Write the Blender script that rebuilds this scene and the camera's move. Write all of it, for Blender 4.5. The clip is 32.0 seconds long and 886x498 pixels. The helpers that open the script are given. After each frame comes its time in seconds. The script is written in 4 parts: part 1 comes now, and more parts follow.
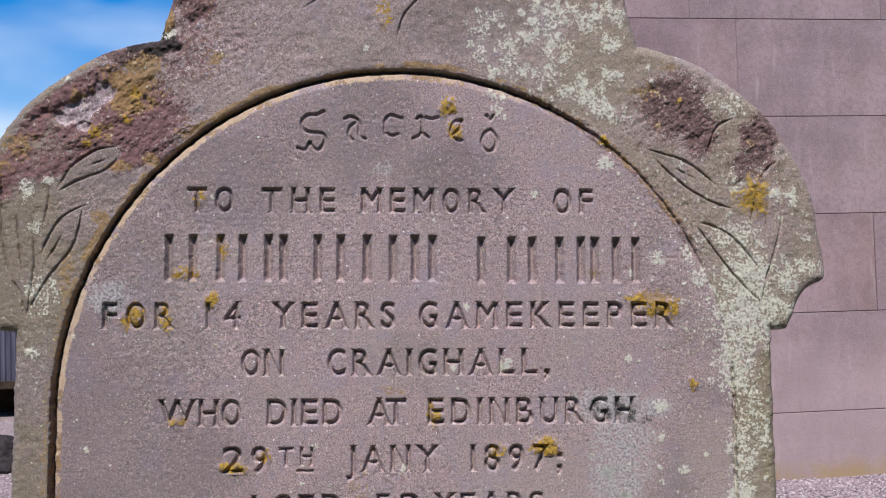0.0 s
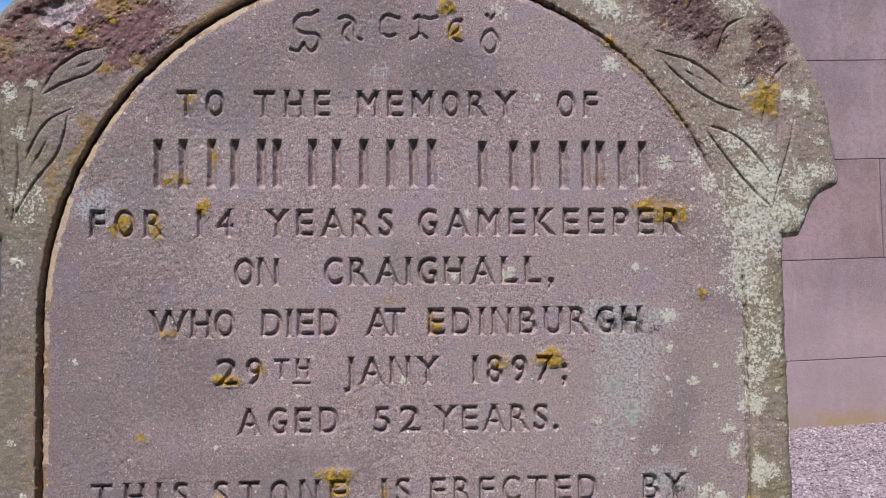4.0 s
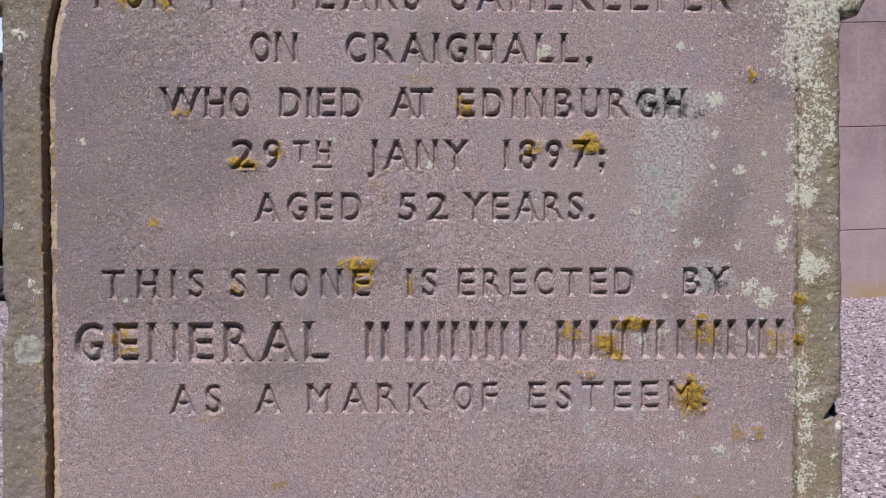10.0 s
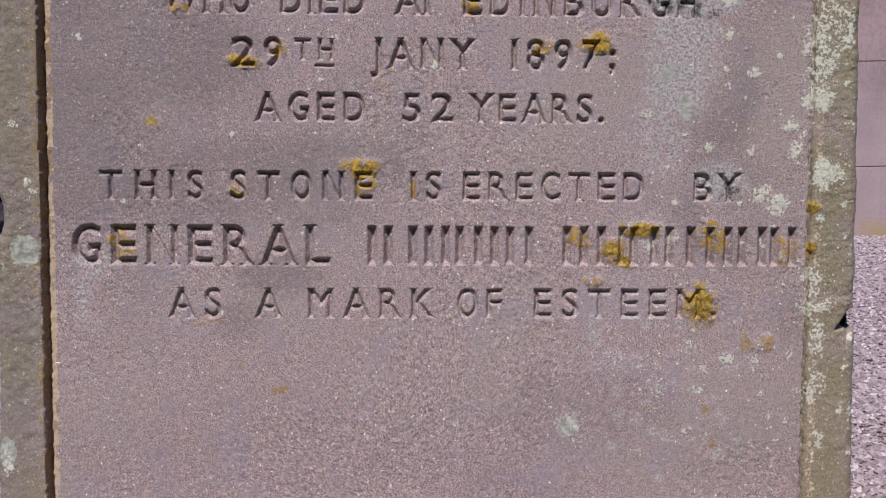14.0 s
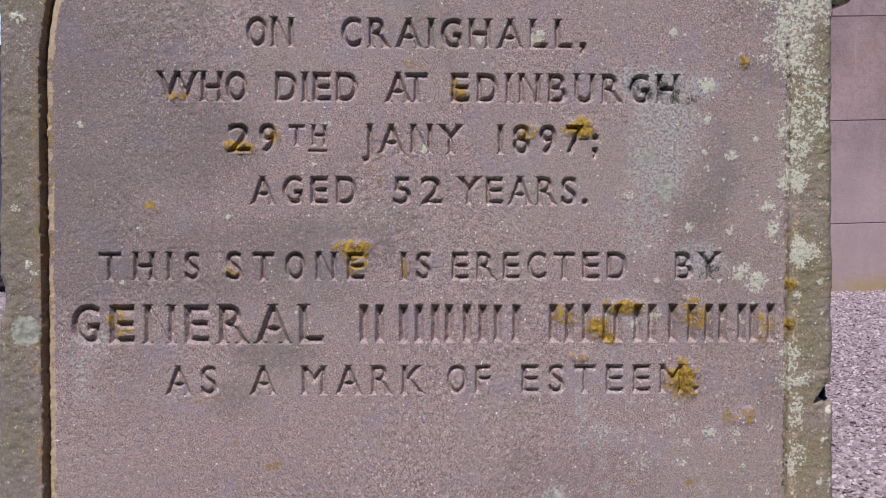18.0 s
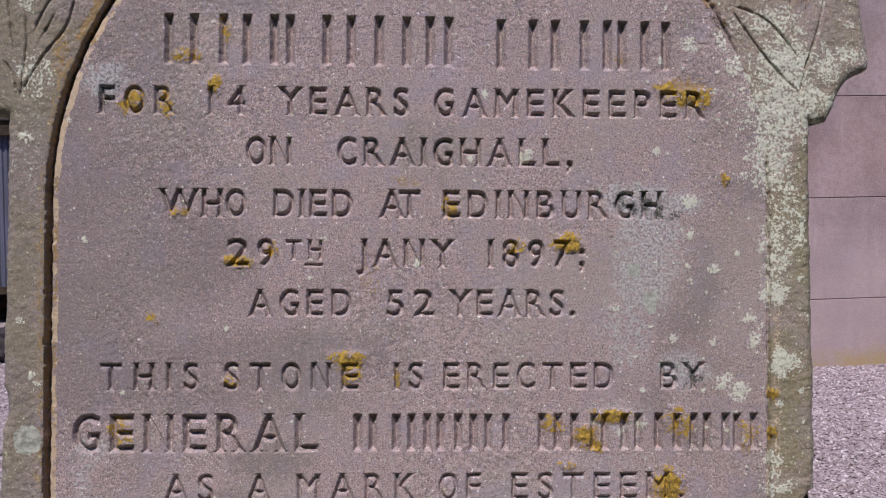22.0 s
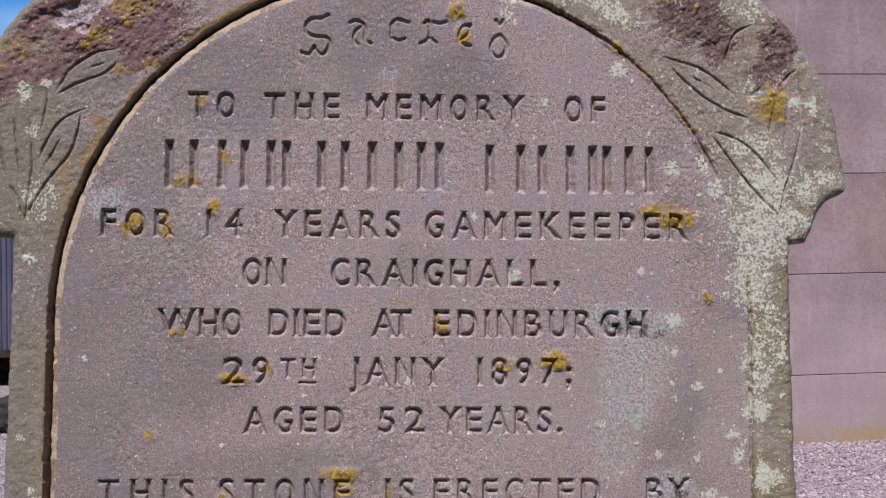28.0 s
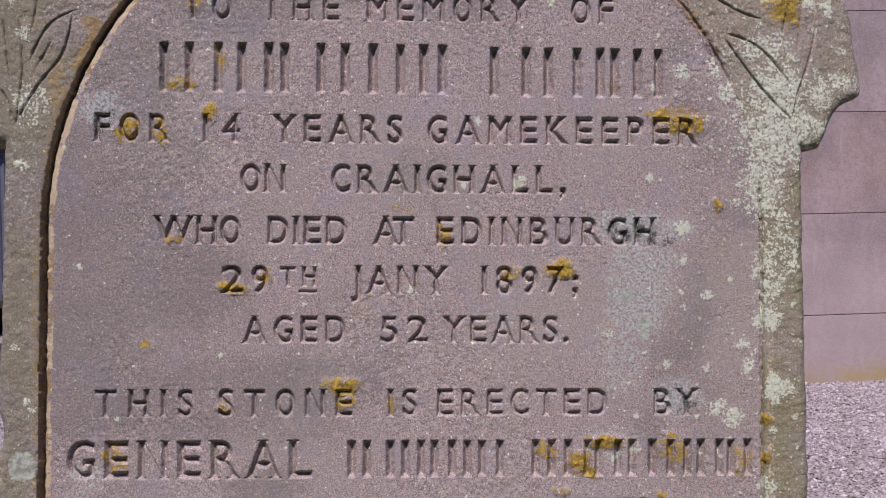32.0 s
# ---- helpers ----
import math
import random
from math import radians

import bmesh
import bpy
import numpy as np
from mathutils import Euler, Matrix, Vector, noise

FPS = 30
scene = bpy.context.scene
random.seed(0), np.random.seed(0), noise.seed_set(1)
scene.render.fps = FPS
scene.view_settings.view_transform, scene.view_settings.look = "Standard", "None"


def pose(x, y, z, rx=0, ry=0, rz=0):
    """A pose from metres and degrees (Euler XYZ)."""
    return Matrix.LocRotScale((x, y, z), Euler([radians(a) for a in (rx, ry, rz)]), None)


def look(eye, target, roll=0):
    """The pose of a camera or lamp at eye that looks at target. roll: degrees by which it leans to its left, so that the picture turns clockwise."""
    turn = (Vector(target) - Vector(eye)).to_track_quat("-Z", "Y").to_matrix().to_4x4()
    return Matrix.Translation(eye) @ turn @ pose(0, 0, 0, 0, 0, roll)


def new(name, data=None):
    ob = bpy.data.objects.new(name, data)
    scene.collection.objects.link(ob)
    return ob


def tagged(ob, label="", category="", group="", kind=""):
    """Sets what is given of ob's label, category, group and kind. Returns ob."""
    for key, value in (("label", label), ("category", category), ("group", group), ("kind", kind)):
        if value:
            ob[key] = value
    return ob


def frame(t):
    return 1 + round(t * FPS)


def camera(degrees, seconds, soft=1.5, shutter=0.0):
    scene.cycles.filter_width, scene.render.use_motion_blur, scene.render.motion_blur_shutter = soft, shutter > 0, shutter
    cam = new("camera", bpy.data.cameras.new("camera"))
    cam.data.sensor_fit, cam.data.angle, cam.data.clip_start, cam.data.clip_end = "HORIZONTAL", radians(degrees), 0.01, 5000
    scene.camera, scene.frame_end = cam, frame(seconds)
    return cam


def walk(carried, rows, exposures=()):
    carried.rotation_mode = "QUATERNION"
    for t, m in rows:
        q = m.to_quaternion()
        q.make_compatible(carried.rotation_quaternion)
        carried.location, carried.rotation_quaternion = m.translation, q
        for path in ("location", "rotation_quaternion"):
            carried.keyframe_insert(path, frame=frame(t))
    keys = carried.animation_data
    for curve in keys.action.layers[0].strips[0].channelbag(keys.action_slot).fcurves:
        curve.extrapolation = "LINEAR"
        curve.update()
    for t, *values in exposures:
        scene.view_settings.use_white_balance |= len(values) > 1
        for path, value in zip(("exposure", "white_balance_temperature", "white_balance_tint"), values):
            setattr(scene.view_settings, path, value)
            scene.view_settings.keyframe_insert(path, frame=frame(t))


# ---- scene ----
cam = camera(44.0, 32.0, 1.2)
walk(cam, [
    (0, pose(-0.0126, -1.2746, 0.6530, 92.39, 1.67, -3.61)),
    (0.5, pose(-0.0185, -1.2704, 0.6448, 92.33, 1.63, -3.65)),
    (1, pose(-0.0233, -1.2677, 0.6433, 92.34, 1.58, -3.55)),
    (1.5, pose(-0.0198, -1.2706, 0.6457, 92.49, 1.61, -3.49)),
    (2, pose(-0.0205, -1.2551, 0.6295, 91.94, 1.35, -3.69)),
    (2.5, pose(-0.0214, -1.2381, 0.6089, 91.57, 1.68, -3.53)),
    (4.5, pose(-0.0088, -1.2237, 0.5670, 90.78, 2.07, -3.52)),
    (5, pose(-0.0086, -1.2159, 0.5519, 90.44, 2.12, -3.44)),
    (5.5, pose(-0.0144, -1.2086, 0.5376, 89.98, 1.93, -3.39)),
    (6, pose(-0.0174, -1.2030, 0.5280, 89.64, 1.93, -3.44)),
    (6.5, pose(-0.0189, -1.1969, 0.5184, 89.17, 1.81, -3.34)),
    (7, pose(-0.0223, -1.1914, 0.5082, 88.98, 1.55, -3.31)),
    (7.5, pose(-0.0210, -1.1873, 0.4985, 88.61, 1.62, -2.96)),
    (8, pose(-0.0226, -1.1805, 0.4871, 88.25, 1.72, -2.81)),
    (8.5, pose(-0.0208, -1.1739, 0.4729, 87.76, 1.81, -2.71)),
    (9, pose(-0.0246, -1.1662, 0.4594, 87.21, 1.54, -2.55)),
    (9.5, pose(-0.0220, -1.1601, 0.4494, 86.91, 1.64, -2.51)),
    (10, pose(-0.0198, -1.1542, 0.4383, 86.42, 1.67, -2.44)),
    (10.5, pose(-0.0216, -1.1505, 0.4316, 85.91, 1.59, -2.14)),
    (11, pose(-0.0204, -1.1449, 0.4196, 85.28, 1.39, -2.30)),
    (11.5, pose(-0.0222, -1.1426, 0.4151, 84.98, 1.22, -1.98)),
    (12, pose(-0.0208, -1.1397, 0.4090, 84.62, 1.20, -1.91)),
    (12.5, pose(-0.0213, -1.1372, 0.3948, 84.65, 1.27, -2.01)),
    (13, pose(-0.0178, -1.1340, 0.3961, 84.10, 1.38, -1.77)),
    (13.5, pose(-0.0152, -1.1322, 0.3915, 83.80, 1.25, -1.77)),
    (15.5, pose(-0.0173, -1.1369, 0.3856, 84.14, 1.33, -2.49)),
    (16, pose(-0.0194, -1.1403, 0.3945, 84.59, 1.25, -2.52)),
    (16.5, pose(-0.0165, -1.1458, 0.4019, 85.16, 1.22, -2.68)),
    (17, pose(-0.0158, -1.1606, 0.4200, 86.16, 1.40, -2.51)),
    (17.5, pose(-0.0183, -1.1679, 0.4319, 86.49, 1.37, -2.41)),
    (18, pose(-0.0151, -1.1651, 0.4254, 86.22, 1.44, -2.47)),
    (18.5, pose(-0.0103, -1.1717, 0.4320, 86.63, 1.54, -2.43)),
    (19, pose(-0.0095, -1.1792, 0.4432, 87.17, 1.36, -2.73)),
    (19.5, pose(-0.0104, -1.1860, 0.4565, 87.68, 1.45, -2.51)),
    (20, pose(-0.0086, -1.1948, 0.4730, 88.53, 1.50, -2.57)),
    (20.5, pose(-0.0057, -1.1940, 0.4727, 88.47, 1.45, -2.62)),
    (21, pose(-0.0047, -1.1925, 0.4701, 88.41, 1.40, -2.69)),
    (21.5, pose(-0.0058, -1.1979, 0.4826, 88.86, 1.36, -2.86)),
    (22, pose(-0.0109, -1.2008, 0.4893, 89.06, 1.35, -2.69)),
    (22.5, pose(-0.0114, -1.1994, 0.4881, 88.91, 1.41, -2.79)),
    (23, pose(-0.0086, -1.2018, 0.4941, 89.17, 1.33, -2.80)),
    (23.5, pose(-0.0027, -1.2064, 0.5012, 89.34, 1.28, -2.76)),
    (24, pose(-0.0015, -1.2100, 0.5072, 89.55, 1.30, -2.84)),
    (24.5, pose(0.0015, -1.2148, 0.5171, 89.85, 1.35, -2.80)),
    (25, pose(0.0018, -1.2185, 0.5230, 90.18, 1.39, -2.66)),
    (25.5, pose(0.0026, -1.2255, 0.5387, 90.80, 1.33, -2.74)),
    (26, pose(0.0040, -1.2302, 0.5479, 91.20, 1.36, -2.63)),
    (26.5, pose(0.0054, -1.2342, 0.5589, 91.53, 1.41, -2.62)),
    (28.5, pose(0.0013, -1.2371, 0.5656, 91.71, 1.18, -2.66)),
    (29, pose(0.0031, -1.2303, 0.5553, 91.38, 1.15, -2.82)),
    (29.5, pose(0.0035, -1.2226, 0.5393, 90.69, 1.37, -2.83)),
    (30, pose(-0.0002, -1.2154, 0.5293, 90.21, 1.08, -2.85)),
    (30.5, pose(-0.0011, -1.2065, 0.5127, 89.66, 1.12, -2.70)),
    (31, pose(-0.0007, -1.2068, 0.5079, 89.51, 1.09, -2.77)),
    (31.5, pose(0.0014, -1.2044, 0.5034, 89.41, 1.24, -2.60)),
    (32, pose(-0.0001, -1.2050, 0.5068, 89.61, 1.40, -2.52)),
], exposures=[(0.0, -0.03), (6.0, -0.09), (13.0, -0.09), (18.0, -0.17), (24.0, -0.15), (28.0, -0.1), (32.0, -0.1)])

# ---- world and sun ----
SUN_AZ, SUN_EL = radians(14), radians(55)
SUN_DIR = Vector((-math.sin(SUN_AZ) * math.cos(SUN_EL), -math.cos(SUN_AZ) * math.cos(SUN_EL), math.sin(SUN_EL)))
world = bpy.data.worlds.new("sky")
scene.world = world
world.use_nodes = True
wn, wl = world.node_tree.nodes, world.node_tree.links
bg = wn["Background"]
sky = wn.new("ShaderNodeTexSky")
sky.sky_type, sky.sun_disc = "NISHITA", False
sky.sun_elevation, sky.sun_rotation = SUN_EL, math.atan2(SUN_DIR.x, SUN_DIR.y)
sky.altitude, sky.air_density, sky.dust_density, sky.ozone_density = 100, 1.3, 0.2, 5.0
wco = wn.new("ShaderNodeTexCoord")
wno = wn.new("ShaderNodeTexNoise")
wno.inputs["Scale"].default_value, wno.inputs["Detail"].default_value = 3.0, 3.5
wmap = wn.new("ShaderNodeMapping")
wmap.inputs["Scale"].default_value = (1.0, 1.0, 2.4)
wl.new(wco.outputs["Generated"], wmap.inputs["Vector"])
wl.new(wmap.outputs[0], wno.inputs["Vector"])
wsep = wn.new("ShaderNodeSeparateXYZ")
wl.new(wco.outputs["Generated"], wsep.inputs[0])
wlow = wn.new("ShaderNodeMapRange")  # cloud banks lie low all round
wlow.inputs[1].default_value, wlow.inputs[2].default_value, wlow.inputs[3].default_value, wlow.inputs[4].default_value = 0.02, 0.34, 0.33, -0.08
wl.new(wsep.outputs[2], wlow.inputs[0])
wadd = wn.new("ShaderNodeMath")
wl.new(wno.outputs[0], wadd.inputs[0])
wl.new(wlow.outputs[0], wadd.inputs[1])
wramp = wn.new("ShaderNodeValToRGB")
wramp.color_ramp.elements[0].position, wramp.color_ramp.elements[1].position = 0.50, 0.84
wl.new(wadd.outputs[0], wramp.inputs[0])
wmix = wn.new("ShaderNodeMix")
wmix.data_type = "RGBA"
wl.new(wramp.outputs[0], wmix.inputs[0])
wsat = wn.new("ShaderNodeHueSaturation")
wsat.inputs["Saturation"].default_value = 1.55
wl.new(sky.outputs[0], wsat.inputs["Color"])
wtint = wn.new("ShaderNodeMix")
wtint.data_type, wtint.blend_type = "RGBA", "MULTIPLY"
wtint.inputs[0].default_value = 1.0
wtint.inputs[7].default_value = (1.06, 1.14, 1.42, 1)
wl.new(wsat.outputs[0], wtint.inputs[6])
wl.new(wtint.outputs[2], wmix.inputs[6])
wmix.inputs[7].default_value = (9.6, 10.6, 12.2, 1)
wl.new(wmix.outputs[2], bg.inputs[0])
bg.inputs[1].default_value = 0.096
sun = new("sun", bpy.data.lights.new("sun", "SUN"))
sun.data.energy, sun.data.angle, sun.data.color = 5.4, radians(0.5), (1.0, 0.956, 0.908)
sun.matrix_world = look(SUN_DIR * 20, (0, 0, 0))


# ---- materials ----
def material(name):
    m = bpy.data.materials.new(name)
    m.use_nodes = True
    return m, m.node_tree.nodes, m.node_tree.links, m.node_tree.nodes["Principled BSDF"]


class Nodes:
    """Short hand for node graphs."""

    def __init__(self, name):
        self.m, self.n, self.l, self.bsdf = material(name)
        self.co = self.n.new("ShaderNodeTexCoord").outputs["Object"]

    def put(self, value, socket):
        if isinstance(value, (int, float, tuple)):
            socket.default_value = value
        else:
            self.l.new(value, socket)

    def noise(self, scale, detail=2.0, rough=0.5, vector=None):
        n = self.n.new("ShaderNodeTexNoise")
        n.inputs["Scale"].default_value, n.inputs["Detail"].default_value, n.inputs["Roughness"].default_value = scale, detail, rough
        self.l.new(vector or self.co, n.inputs["Vector"])
        return n.outputs[0]

    def ramp(self, value, a, b):
        n = self.n.new("ShaderNodeMapRange")
        n.interpolation_type = "SMOOTHSTEP"
        self.put(value, n.inputs[0])
        n.inputs[1].default_value, n.inputs[2].default_value = a, b
        return n.outputs[0]

    def math(self, op, a, b=0.0):
        n = self.n.new("ShaderNodeMath")
        n.operation = op
        self.put(a, n.inputs[0])
        self.put(b, n.inputs[1])
        return n.outputs[0]

    def mix(self, fac, a, b, blend="MIX"):
        n = self.n.new("ShaderNodeMix")
        n.data_type, n.blend_type = "RGBA", blend
        self.put(fac, n.inputs[0])
        self.put(a, n.inputs[6])
        self.put(b, n.inputs[7])
        return n.outputs[2]

    def stretch(self, scale):
        n = self.n.new("ShaderNodeMapping")
        n.inputs["Scale"].default_value = scale
        self.l.new(self.co, n.inputs["Vector"])
        return n.outputs[0]

    def bump(self, height, strength, distance, normal=None):
        n = self.n.new("ShaderNodeBump")
        n.inputs["Strength"].default_value, n.inputs["Distance"].default_value = strength, distance
        self.l.new(height, n.inputs["Height"])
        if normal:
            self.l.new(normal, n.inputs["Normal"])
        return n.outputs[0]

    def done(self, colour, rough, normal=None):
        self.put(colour, self.bsdf.inputs["Base Color"])
        self.put(rough, self.bsdf.inputs["Roughness"])
        self.bsdf.inputs["Specular IOR Level"].default_value = 0.25
        if normal:
            self.l.new(normal, self.bsdf.inputs["Normal"])
        return self.m


def c3(r, g, b):
    return (r, g, b, 1.0)


def sandstone_material():
    k = Nodes("weathered_sandstone")
    grain, grain2, sand = k.noise(470, 3, 0.75), k.noise(170, 2, 0.6), k.noise(950, 2, 0.6)
    patch, broad = k.noise(26, 4, 0.6), k.noise(6, 3, 0.5)
    col = k.mix(k.ramp(grain, 0.35, 0.65), c3(0.180, 0.130, 0.132), c3(0.464, 0.352, 0.356))
    col = k.mix(k.math("MULTIPLY", k.ramp(sand, 0.55, 0.645), 0.75), col, c3(0.72, 0.555, 0.55))
    col = k.mix(k.math("MULTIPLY", k.ramp(sand, 0.45, 0.35), 0.66), col, c3(0.085, 0.058, 0.062))
    col = k.mix(k.math("MULTIPLY", k.ramp(grain2, 0.54, 0.66), 0.45), col, c3(0.50, 0.345, 0.32))
    col = k.mix(k.math("MULTIPLY", k.ramp(grain2, 0.46, 0.34), 0.35), col, c3(0.17, 0.128, 0.148))
    col = k.mix(k.math("MULTIPLY", k.ramp(patch, 0.45, 0.7), 0.35), col, c3(0.29, 0.232, 0.260))
    col = k.mix(k.math("MULTIPLY", k.ramp(broad, 0.45, 0.65), 0.3), col, c3(0.34, 0.29, 0.255))
    tint = k.noise(120, 3, 0.7, k.stretch((1.0, 1.0, 1.3)))
    col = k.mix(k.math("MULTIPLY", k.ramp(tint, 0.54, 0.68), 0.42), col, c3(0.37, 0.245, 0.245))
    col = k.mix(k.math("MULTIPLY", k.ramp(tint, 0.46, 0.32), 0.42), col, c3(0.275, 0.245, 0.315))
    cool = k.noise(13, 4, 0.65)
    col = k.mix(k.math("MULTIPLY", k.ramp(cool, 0.50, 0.66), 0.25), col, c3(0.305, 0.262, 0.335))
    rosy = k.noise(48, 3, 0.65)
    col = k.mix(k.math("MULTIPLY", k.ramp(rosy, 0.55, 0.70), 0.35), col, c3(0.42, 0.275, 0.275))
    speck = k.noise(300, 1, 0.4)
    col = k.mix(k.ramp(speck, 0.70, 0.76), col, c3(0.80, 0.73, 0.74))
    col = k.mix(k.math("MULTIPLY", k.ramp(speck, 0.30, 0.25), 0.7), col, c3(0.07, 0.05, 0.055))
    at = {}
    for name in ("stain_a", "stain_b", "stain_c"):
        n = k.n.new("ShaderNodeAttribute")
        n.attribute_name = name
        sp = k.n.new("ShaderNodeSeparateColor")
        k.l.new(n.outputs["Color"], sp.inputs[0])
        at[name] = (*sp.outputs[:], n.outputs["Alpha"])
    orange, white, dark, olive = at["stain_a"]
    grey, ochre, pale, soil_and_tone = at["stain_b"]
    purple, peach, sage, black = at["stain_c"]
    mottle, fleck = k.noise(110, 4, 0.7), k.noise(330, 2, 0.6)
    lump = k.ramp(k.math("ADD", k.math("MULTIPLY", mottle, 0.55), k.math("MULTIPLY", fleck, 0.45)), 0.34, 0.66)

    def crust(mask, gain=1.0, amp=0.9, lo=0.48, hi=0.66):
        """A stain whose edge is broken up by the grain."""
        v = k.math("ADD", mask, k.math("MULTIPLY", k.math("SUBTRACT", lump, 0.5), amp))
        return k.math("MULTIPLY", k.ramp(v, lo, hi), gain)

    col = k.mix(crust(soil_and_tone, 0.5, 0.6, 0.2, 0.9), col, c3(0.12, 0.10, 0.105))
    col = k.mix(k.math("MULTIPLY", olive, k.math("ADD", 0.55, k.math("MULTIPLY", lump, 0.42))), col, k.mix(grain, c3(0.098, 0.083, 0.036), c3(0.310, 0.268, 0.142)))
    col = k.mix(crust(purple, 0.95, 0.8), col, k.mix(grain2, c3(0.055, 0.025, 0.028), c3(0.30, 0.165, 0.160)))
    col = k.mix(crust(grey, 0.68, 0.9, 0.35, 0.92), col, k.mix(k.ramp(fleck, 0.36, 0.58), c3(0.13, 0.127, 0.132), c3(0.49, 0.465, 0.465)))
    col = k.mix(crust(dark, 0.95, 0.8), col, k.mix(k.ramp(dark, 1.0, 1.25), k.mix(lump, c3(0.034, 0.019, 0.021), c3(0.235, 0.142, 0.130)), k.mix(lump, c3(0.006, 0.005, 0.005), c3(0.07, 0.05, 0.05))))
    col = k.mix(crust(ochre, 0.8), col, k.mix(fleck, c3(0.14, 0.080, 0.032), c3(0.43, 0.275, 0.115)))
    col = k.mix(crust(pale, 0.9, 0.5), col, k.mix(k.ramp(lump, 0.2, 0.8), c3(0.25, 0.19, 0.21), c3(0.52, 0.425, 0.44)))
    col = k.mix(crust(peach, 0.85, 0.8), col, k.mix(fleck, c3(0.33, 0.225, 0.14), c3(0.64, 0.485, 0.36)))
    col = k.mix(crust(sage, 0.86, 0.30, 0.40, 0.52), col, k.mix(k.ramp(mottle, 0.35, 0.65), c3(0.235, 0.235, 0.205), c3(0.46, 0.455, 0.405)))
    col = k.mix(crust(black, 0.9, 1.3, 0.45, 0.7), col, k.mix(grain2, c3(0.022, 0.021, 0.021), c3(0.085, 0.085, 0.082)))
    col = k.mix(crust(white, 0.85, 1.45, 0.50, 0.80), col, k.mix(fleck, c3(0.35, 0.34, 0.26), c3(0.78, 0.76, 0.66)))
    col = k.mix(crust(orange, 0.92, 1.1), col, k.mix(lump, c3(0.075, 0.046, 0.009), c3(0.48, 0.295, 0.045)))
    normal = k.bump(grain, 0.75, 0.0011)
    normal = k.bump(mottle, 0.25, 0.002, normal)
    return k.done(col, 0.92, normal)


def render_material():
    """Lined-out cement render with a pinkish wash."""
    k = Nodes("pink_cement_render")
    grain, blotch = k.noise(230, 3, 0.7), k.noise(3.2, 7, 0.7)
    streak = k.noise(7, 4, 0.6, k.stretch((1.0, 1.0, 0.25)))
    fine = k.noise(55, 6, 0.75)
    info = k.n.new("ShaderNodeObjectInfo").outputs["Random"]
    col = k.mix(k.ramp(blotch, 0.38, 0.64), c3(0.176, 0.116, 0.118), c3(0.322, 0.222, 0.222))
    col = k.mix(k.math("MULTIPLY", k.ramp(streak, 0.5, 0.72), 0.55), col, c3(0.18, 0.12, 0.13))
    col = k.mix(k.math("MULTIPLY", k.ramp(grain, 0.35, 0.7), 0.35), col, c3(0.50, 0.39, 0.39))
    col = k.mix(k.math("MULTIPLY", info, 0.18), col, c3(0.42, 0.36, 0.36))
    col = k.mix(k.math("MULTIPLY", k.ramp(fine, 0.42, 0.70), 0.5), col, c3(0.165, 0.112, 0.115))
    broad = k.noise(1.3, 3, 0.55)
    col = k.mix(k.math("MULTIPLY", k.ramp(broad, 0.52, 0.68), 0.4), col, c3(0.31, 0.205, 0.175))
    col = k.mix(k.math("MULTIPLY", k.ramp(broad, 0.46, 0.34), 0.35), col, c3(0.40, 0.31, 0.325))
    speck = k.noise(140, 3, 0.7)
    col = k.mix(k.math("MULTIPLY", k.ramp(speck, 0.63, 0.72), 0.8), col, c3(0.58, 0.47, 0.47))
    col = k.mix(k.math("MULTIPLY", k.ramp(speck, 0.36, 0.29), 0.75), col, c3(0.12, 0.078, 0.082))
    warm = k.noise(2.1, 5, 0.65, k.stretch((1.0, 1.0, 0.6)))
    col = k.mix(k.math("MULTIPLY", k.ramp(warm, 0.52, 0.66), 0.35), col, c3(0.27, 0.185, 0.150))
    scratch = k.noise(26, 3, 0.6, k.stretch((1.0, 1.0, 0.12)))
    col = k.mix(k.math("MULTIPLY", k.ramp(scratch, 0.62, 0.72), 0.35), col, c3(0.45, 0.36, 0.36))
    sep = k.n.new("ShaderNodeSeparateXYZ")
    geo = k.n.new("ShaderNodeNewGeometry").outputs["Position"]
    k.l.new(geo, sep.inputs[0])
    # paler towards the foot of the wall
    low_pale = k.math("ADD", sep.outputs[2], k.math("MULTIPLY", k.noise(3.5, 5, 0.65), -0.5))
    col = k.mix(k.math("MULTIPLY", k.ramp(low_pale, 0.42, -0.02), 0.42), col, c3(0.47, 0.355, 0.36))
    foot = k.math("ADD", sep.outputs[2], k.math("MULTIPLY", k.noise(9, 4, 0.6), -0.09))
    col = k.mix(k.math("MULTIPLY", k.ramp(foot, 0.078, 0.018), k.math("MULTIPLY", k.ramp(k.noise(6, 5, 0.7), 0.30, 0.62), 0.72)), col, c3(0.34, 0.238, 0.092))
    return k.done(col, 0.9, k.bump(speck, 0.45, 0.003, k.bump(grain, 0.4, 0.0015)))


def simple_material(name, a, b, scale, rough=0.85, bump=0.3, distance=0.002, stretch=(1, 1, 1)):
    k = Nodes(name)
    v = k.stretch(stretch)
    n1, n2 = k.noise(scale, 4, 0.6, v), k.noise(scale * 0.12, 3, 0.5, v)
    col = k.mix(k.ramp(n1, 0.3, 0.7), a, b)
    col = k.mix(k.math("MULTIPLY", k.ramp(n2, 0.4, 0.7), 0.35), col, tuple(0.6 * (p + q) / 2 for p, q in zip(a[:3], b[:3])) + (1.0,))
    return k.done(col, rough, k.bump(n1, bump, distance))


